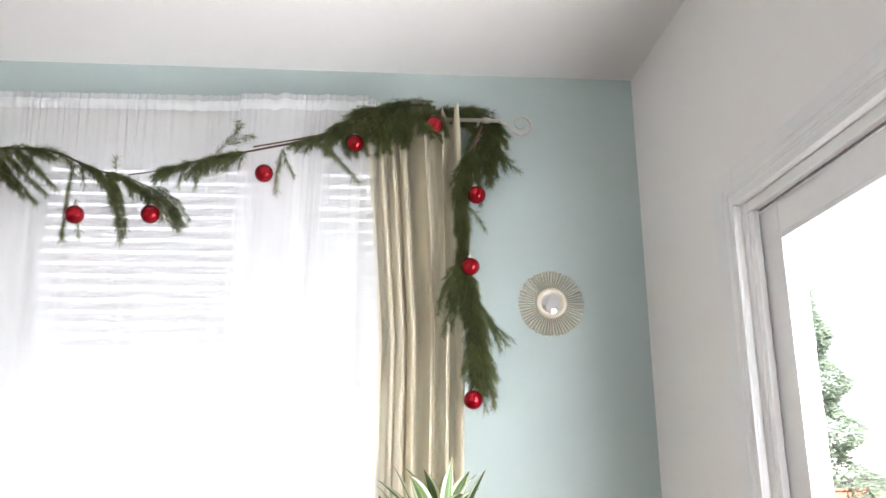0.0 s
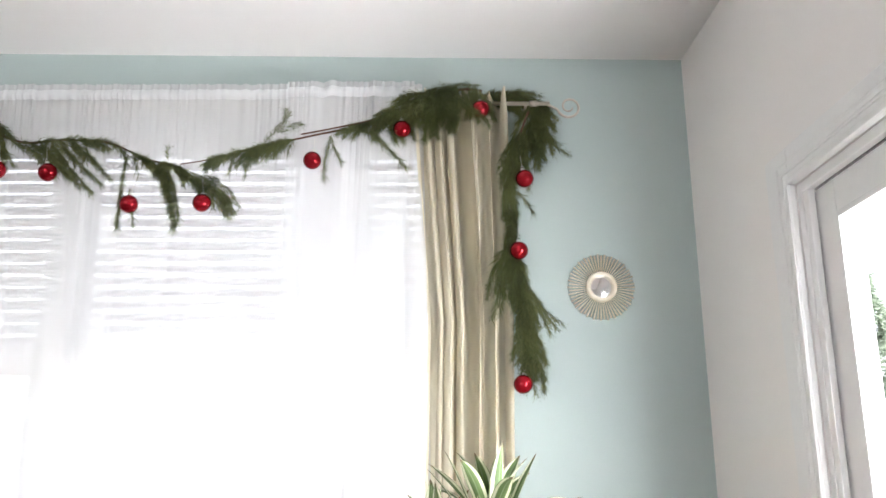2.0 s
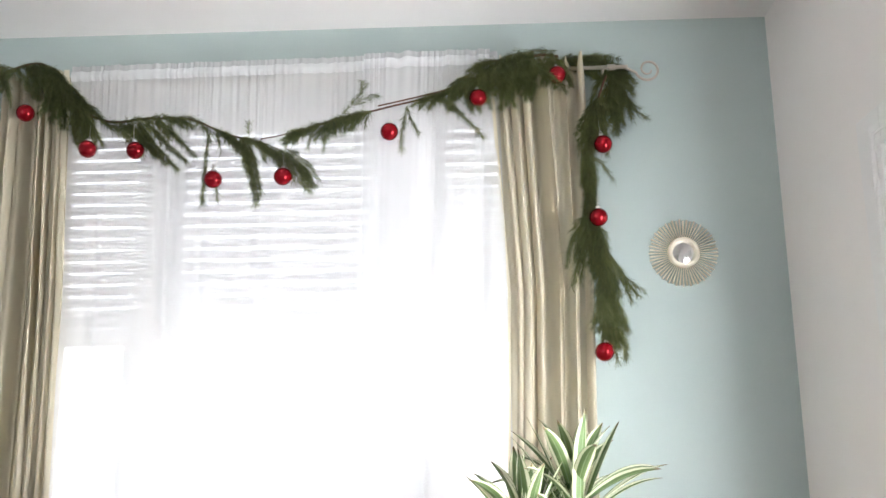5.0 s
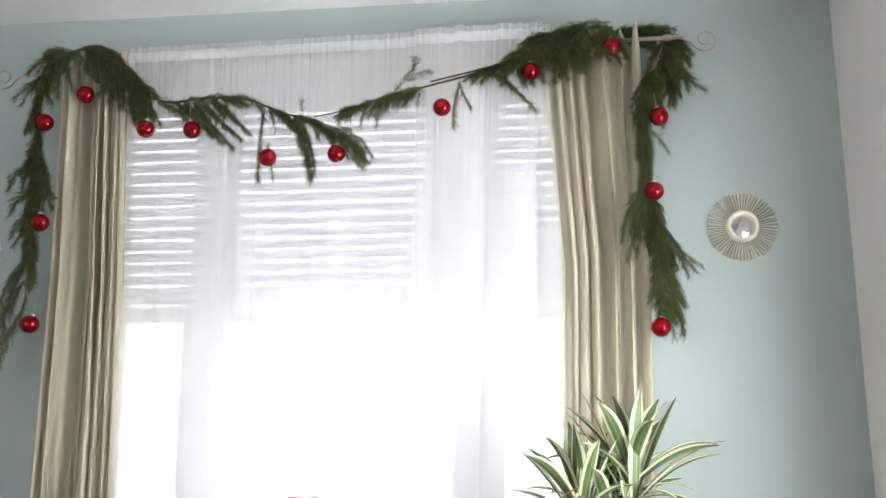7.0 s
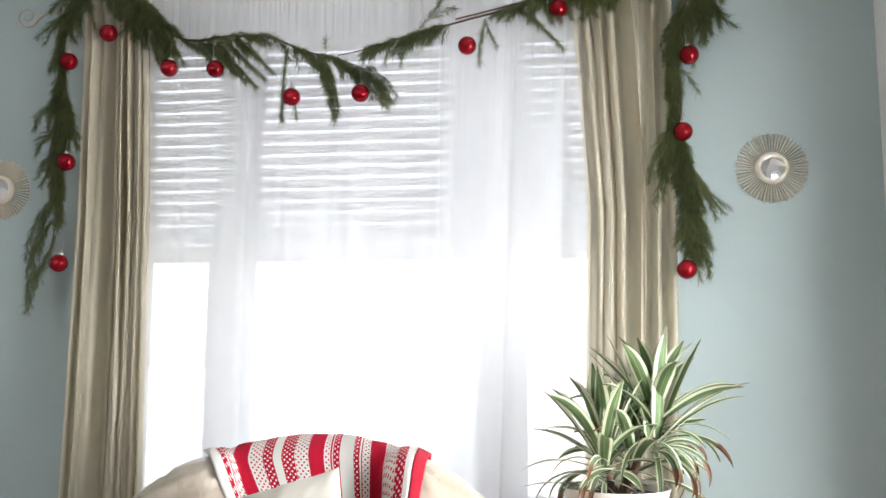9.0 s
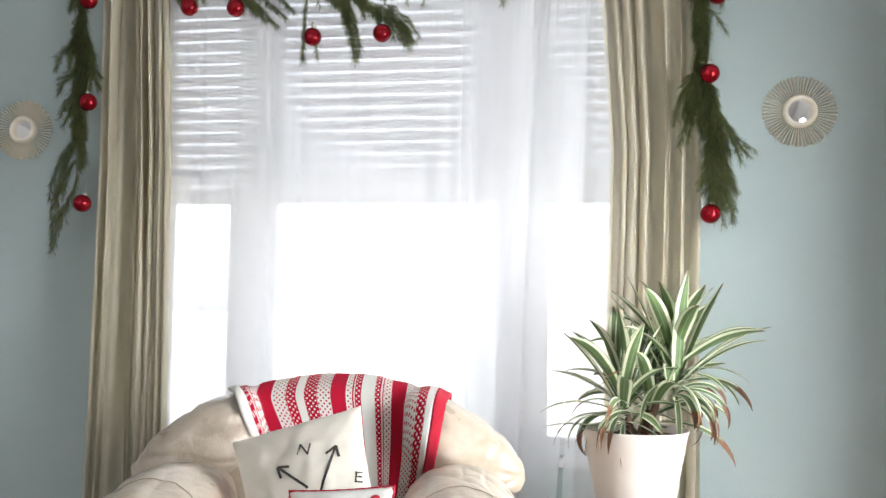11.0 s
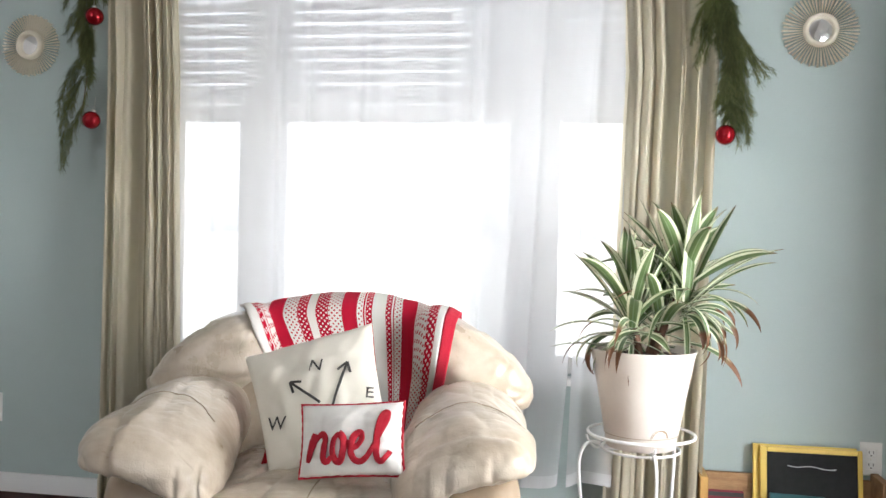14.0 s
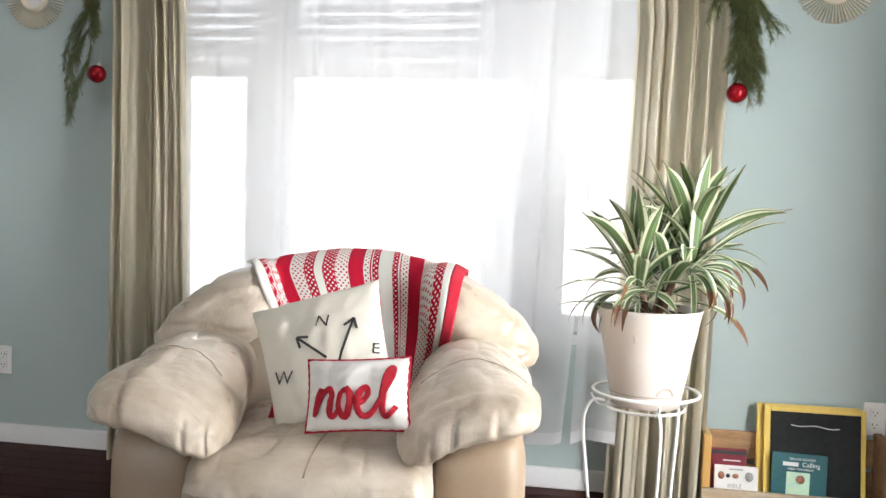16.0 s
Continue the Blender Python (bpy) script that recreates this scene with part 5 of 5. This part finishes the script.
def leaf_mesh(length, width, lift, bend, twist=0.0):
    """A strap leaf along +x that rises by lift degrees and bends down over its length."""
    bm = bmesh.new()
    n = 16
    pts, ang = [Vector((0, 0, 0))], radians(lift)
    for i in range(n):
        ang -= radians(bend) / n * (0.35 + 1.3 * i / n)
        pts.append(pts[-1] + Vector((math.cos(ang), 0, math.sin(ang))) * length / n)
    layer = bm.loops.layers.uv.new("UVMap")
    rows = []
    for i, p in enumerate(pts):
        s = i / n
        w = width * (0.32 + 0.68 * math.sin(math.pi * min(1, 0.1 + 0.62 * s) ** 0.9)) * (1 - max(0, (s - 0.55) / 0.45) ** 2.2) + 0.0006
        d = (pts[min(i + 1, n)] - pts[max(i - 1, 0)]).normalized()
        up = Vector((-d.z, 0, d.x))
        tw = Matrix.Rotation(radians(twist) * s, 3, d)
        side = tw @ Vector((0, 1, 0))
        up = tw @ up
        rows.append([bm.verts.new(p + side * w * q + up * w * 0.35 * q * q) for q in (-1, -0.5, 0, 0.5, 1)])
    for i in range(n):
        for k in range(4):
            f = bm.faces.new((rows[i][k], rows[i][k + 1], rows[i + 1][k + 1], rows[i + 1][k]))
            f.smooth = True
            for lp, (a, b) in zip(f.loops, ((k, i), (k + 1, i), (k + 1, i + 1), (k, i + 1))):
                lp[layer].uv = (a / 4, b / n)
    return bm


plant = thing("dracaena", (PX, PY, 0.716), label="striped dracaena with cream-edged leaves and brown tips", category="houseplant")
rnd = random.Random(77)
crowns = [(-0.035, -0.03, 0.10, 31), (0.110, 0.02, 0.205, 35), (0.05, 0.04, 0.08, 20)]
for cx, cy, cz, count in crowns:
    part("cane", tube(bmesh.new(), smooth_path([(cx * 0.3, cy * 0.5, -0.01), (cx * 0.6, cy * 0.8, cz * 0.5), (cx, cy, cz)]), lambda s: 0.012 - 0.004 * s, 8), M["bark"], plant)
    for k in range(count):
        s = k / count                               # 0 old and low, 1 young and upright
        az = 2.39996 * k + rnd.uniform(-0.25, 0.25)
        lift = -30 + 118 * s ** 0.72 + rnd.uniform(-9, 9)
        length = (0.155 + 0.135 * math.sin(math.pi * (0.15 + 0.7 * s))) * rnd.uniform(0.8, 1.1)
        bend = 14 + 100 * (1 - s) ** 1.5 + rnd.uniform(-12, 22)
        width = (0.0120 + 0.0170 * s) * rnd.uniform(0.85, 1.15)
        if s < 0.4:
            width *= 0.7
        if s < 0.45 and cx < 0.05:
            length *= 0.82
        dry = s < 0.36 and rnd.random() < 0.6
        ob = part("leaf", leaf_mesh(length, width, lift, bend, rnd.uniform(-45, 45)), M["leaf_dry"] if dry else M["leaf"], plant)
        ob.matrix_local = pose(cx, cy, cz - 0.075 + 0.10 * s, 0, 0, math.degrees(az))
# the longest blades
for cx, cz, az, length, lift, bend, width in ((0.115, 0.19, -8, 0.32, 48, 34, 0.023), (0.115, 0.18, 4, 0.30, 48, 44, 0.019), (0.12, 0.21, -60, 0.32, 84, 8, 0.027), (0.12, 0.21, 25, 0.32, 66, 10, 0.017), (0.10, 0.2, 175, 0.33, 72, 10, 0.018),
                                              (0.09, 0.2, 170, 0.30, 64, 18, 0.017), (-0.04, 0.12, 185, 0.28, 60, 18, 0.022), (-0.03, 0.14, -70, 0.24, 82, 10, 0.024), (-0.02, 0.14, -15, 0.26, 72, 12, 0.024), (-0.05, 0.06, 188, 0.22, 14, 30, 0.012)):
    ob = part("leaf", leaf_mesh(length, width, lift, bend, 14), M["leaf"], plant)
    ob.matrix_local = pose(cx, -0.02, cz - 0.05, 0, 0, az)
# old thin blades that hang down, curled and brown at the tips
for k in range(22):
    side = rnd.random() < 0.68
    az = rnd.uniform(-75, 25) if side else rnd.uniform(180, 285)
    cx, cz = (0.10, 0.115) if side else (-0.02, 0.045)
    ob = part("leaf", leaf_mesh(rnd.uniform(0.15, 0.27), rnd.uniform(0.007, 0.0125), rnd.uniform(5, 42), rnd.uniform(95, 150), rnd.uniform(-120, 120)), M["leaf_dry"] if rnd.random() < 0.7 else M["leaf"], plant)
    ob.matrix_local = pose(cx, -0.02, cz + rnd.uniform(-0.03, 0.04), 0, 0, az)


# ---- rack with books and blackboard ----
rack = thing("book_rack", (0, 0, 0), label="low reclaimed-wood book rack on the floor against the wall", category="rack")
RX0, RX1 = 0.372, 0.965
part("side", boxed((RX0, -0.155, 0.0), (RX0 + 0.026, -0.018, 0.272), 0.003), M["pine"], rack)
part("side", boxed((RX1 - 0.026, -0.155, 0.0), (RX1, -0.018, 0.285), 0.003), M["pallet"], rack)
part("back_board", boxed((RX0 + 0.026, -0.035, 0.165), (RX1 - 0.026, -0.019, 0.262), 0.003), M["pallet"], rack)
part("back_board", boxed((RX0 + 0.026, -0.035, 0.02), (RX1 - 0.026, -0.019, 0.150), 0.003), M["pallet"], rack)
part("front_slat", boxed((RX0 - 0.002, -0.172, 0.015), (RX1 + 0.002, -0.156, 0.097), 0.004), M["pallet_pale"], rack)
part("bottom", boxed((RX0 + 0.026, -0.155, 0.0), (RX1 - 0.026, -0.036, 0.016), 0.002), M["pallet"], rack)

board = thing("blackboard", (0.738, -0.128, 0.018), label="small blackboard in a yellow wooden frame leaning in the rack", category="blackboard")
board.matrix_world = pose(0.738, -0.112, 0.018, -9, 0, 0.6)
bw, bh, fw = 0.163, 0.352, 0.022
for lo, hi in (((-bw, -0.009, 0), (-bw + fw, 0.009, bh)), ((bw - fw * 0.7, -0.009, 0), (bw, 0.009, bh)), ((-bw + fw, -0.009, bh - fw * 0.8), (bw - fw * 0.7, 0.009, bh)), ((-bw + fw, -0.009, 0), (bw - fw * 0.7, 0.009, fw))):
    part("frame_bar", boxed(lo, hi, 0.003), M["yellow_frame"], board)
part("slate", boxed((-bw + fw, -0.004, fw), (bw - fw * 0.7, 0.004, bh - fw * 0.8)), M["chalkboard"], board)
for lo, hi in (((-bw - 0.020, 0.011, 0), (-bw + 0.006, 0.026, bh + 0.006)), ((-bw + 0.006, 0.011, bh - 0.016), (bw - 0.012, 0.026, bh + 0.006))):
    part("back_frame_bar", boxed(lo, hi, 0.003), M["yellow_frame"], board, "yellow bar of the folded rear frame")
line = [(-0.075 + 0.155 * k / 16, -0.0046, 0.292 - 0.006 * k / 16 - 0.003 * math.sin(k * 0.6)) for k in range(17)]
part("chalk_line", tube(bmesh.new(), line, 0.0016, 5), M["chalk"], board, "wavy white chalk line")


def build_book(name, x0, x1, top, y, lean, turn, cover, label, thick=0.016):
    w = x1 - x0
    b = thing(name, label=label, category="book", group="books in the rack")
    b.matrix_world = pose((x0 + x1) / 2, y, 0.018, lean, turn, 0)
    h = top - 0.018
    part("cover", boxed((-w / 2, -thick / 2, 0), (w / 2, -thick / 2 + 0.002, h), 0.0006, 1), M[cover], b)
    part("cover", boxed((-w / 2, thick / 2 - 0.002, 0), (w / 2, thick / 2, h), 0.0006, 1), M[cover], b)
    part("spine", boxed((-w / 2 - 0.002, -thick / 2, 0), (-w / 2, thick / 2, h), 0.0006, 1), M[cover], b)
    part("pages", boxed((-w / 2 + 0.001, -thick / 2 + 0.002, 0.003), (w / 2 - 0.003, thick / 2 - 0.002, h - 0.003)), M["paper"], b)
    return b, w, h, -thick / 2


def flat_text(body, size, x, z, y, material, parent, label):
    bm = text_mesh(body, size)
    bm.transform(pose(x, y - 0.0006, z, 90, 0, 0))
    return part("lettering", bm, material, parent, label)


b, w, h, f = build_book("book", 0.597, 0.768, 0.222, -0.136, -6, 1.5, "teal", "teal hardback book with white title lettering, in the rack")
flat_text("DELUXE EDITION", 0.0105, 0.006, h - 0.017, f, M["cover_white"], b, "small white capitals")
for x0, x1 in ((-0.055, -0.006),):
    part("title_bar", boxed((x0, f - 0.001, h - 0.041), (x1, f, h - 0.028)), M["cover_white"], b, "white title bar")
flat_text("Calling", 0.021, 0.034, h - 0.034, f, M["cover_white"], b, "white serif title")
flat_text("BIBLE STORYBOOK", 0.0095, 0.002, h - 0.050, f, M["cover_white"], b, "small white subtitle capitals")
part("picture", boxed((-0.042, f - 0.0008, 0.02), (0.032, f, h - 0.060)), M["light_teal"], b, "pale square cover picture")
part("picture_patch", lathe(bmesh.new(), [(0, 0), (0.014, 0), (0.014, 0.0006), (0, 0.0006)], 20, m=pose(0.002, f - 0.0009, h - 0.083, 90)), M["brown_print"], b)

b, w, h, f = build_book("book", 0.412, 0.527, 0.204, -0.062, -3, 0, "maroon", "dark maroon book standing in the rack")
part("title_bar", boxed((-0.02, f - 0.001, h - 0.040), (0.038, f, h - 0.036)), M["cover_white"], b, "thin white title bar")
part("band", boxed((-w / 2, f - 0.0006, h - 0.018), (w / 2, f, h - 0.004)), M["slot"], b, "dark band along the top")
b, w, h, f = build_book("book", 0.418, 0.556, 0.164, -0.128, -5, 0, "cover_white", "white picture-book with small brown drawings, in the rack")
part("title_bar", boxed((-0.025, f - 0.0008, h - 0.012), (0.02, f, h - 0.008)), M["grey_print"], b, "thin grey bar")
for x, wd, hh, mt in ((-0.05, 0.022, 0.026, "brown_print"), (-0.028, 0.014, 0.014, "slot"), (-0.004, 0.022, 0.016, "brown_print"), (0.040, 0.026, 0.032, "grey_print")):
    part("drawing", lathe(bmesh.new(), [(0, 0), (wd / 2, 0), (wd / 2, 0.0006), (0, 0.0006)], 14, m=pose(x, f - 0.0006, h - 0.032, 90) @ Matrix.Diagonal((1, hh / wd, 1, 1))), M[mt], b)
flat_text("BIBLE", 0.020, -0.006, h - 0.066, f, M["grey_print"], b, "grey serif title")


# ---- floorboards ----
rows_n, bw_ = 22, 0.092
plank_mesh = {}


def plank(x0, x1, y0):
    key = round(x1 - x0, 3)
    if key not in plank_mesh:
        bm = boxed((0, 0, -0.014), (key - 0.0015, bw_ - 0.0015, 0.0), 0.0012, 1)
        me = bpy.data.meshes.new("plank")
        bm.to_mesh(me)
        bm.free()
        me.materials.append(M["floor"])
        plank_mesh[key] = me
    o = new("plank", plank_mesh[key])
    o.parent = floor
    o.location = (x0, y0, 0)


for r in range(rows_n):
    x = LEFT
    lens = [1.2, 0.9, 1.5, 1.1, 0.8]
    k = (r * 3) % 5
    first_len = (0.5, 1.0, 0.3, 0.8)[r % 4]
    while x < RIGHT - 0.01:
        l = first_len if x == LEFT else lens[k % 5]
        l = round(min(l, RIGHT - x), 3)
        plank(x, x + l, -bw_ * (r + 1) - 0.001)
        x += l
        k += 1
rest = boxed((LEFT, BACK, -0.013), (RIGHT, -bw_ * rows_n - 0.002, -0.001))
o = part("plank_field", rest, M["floor"], floor)
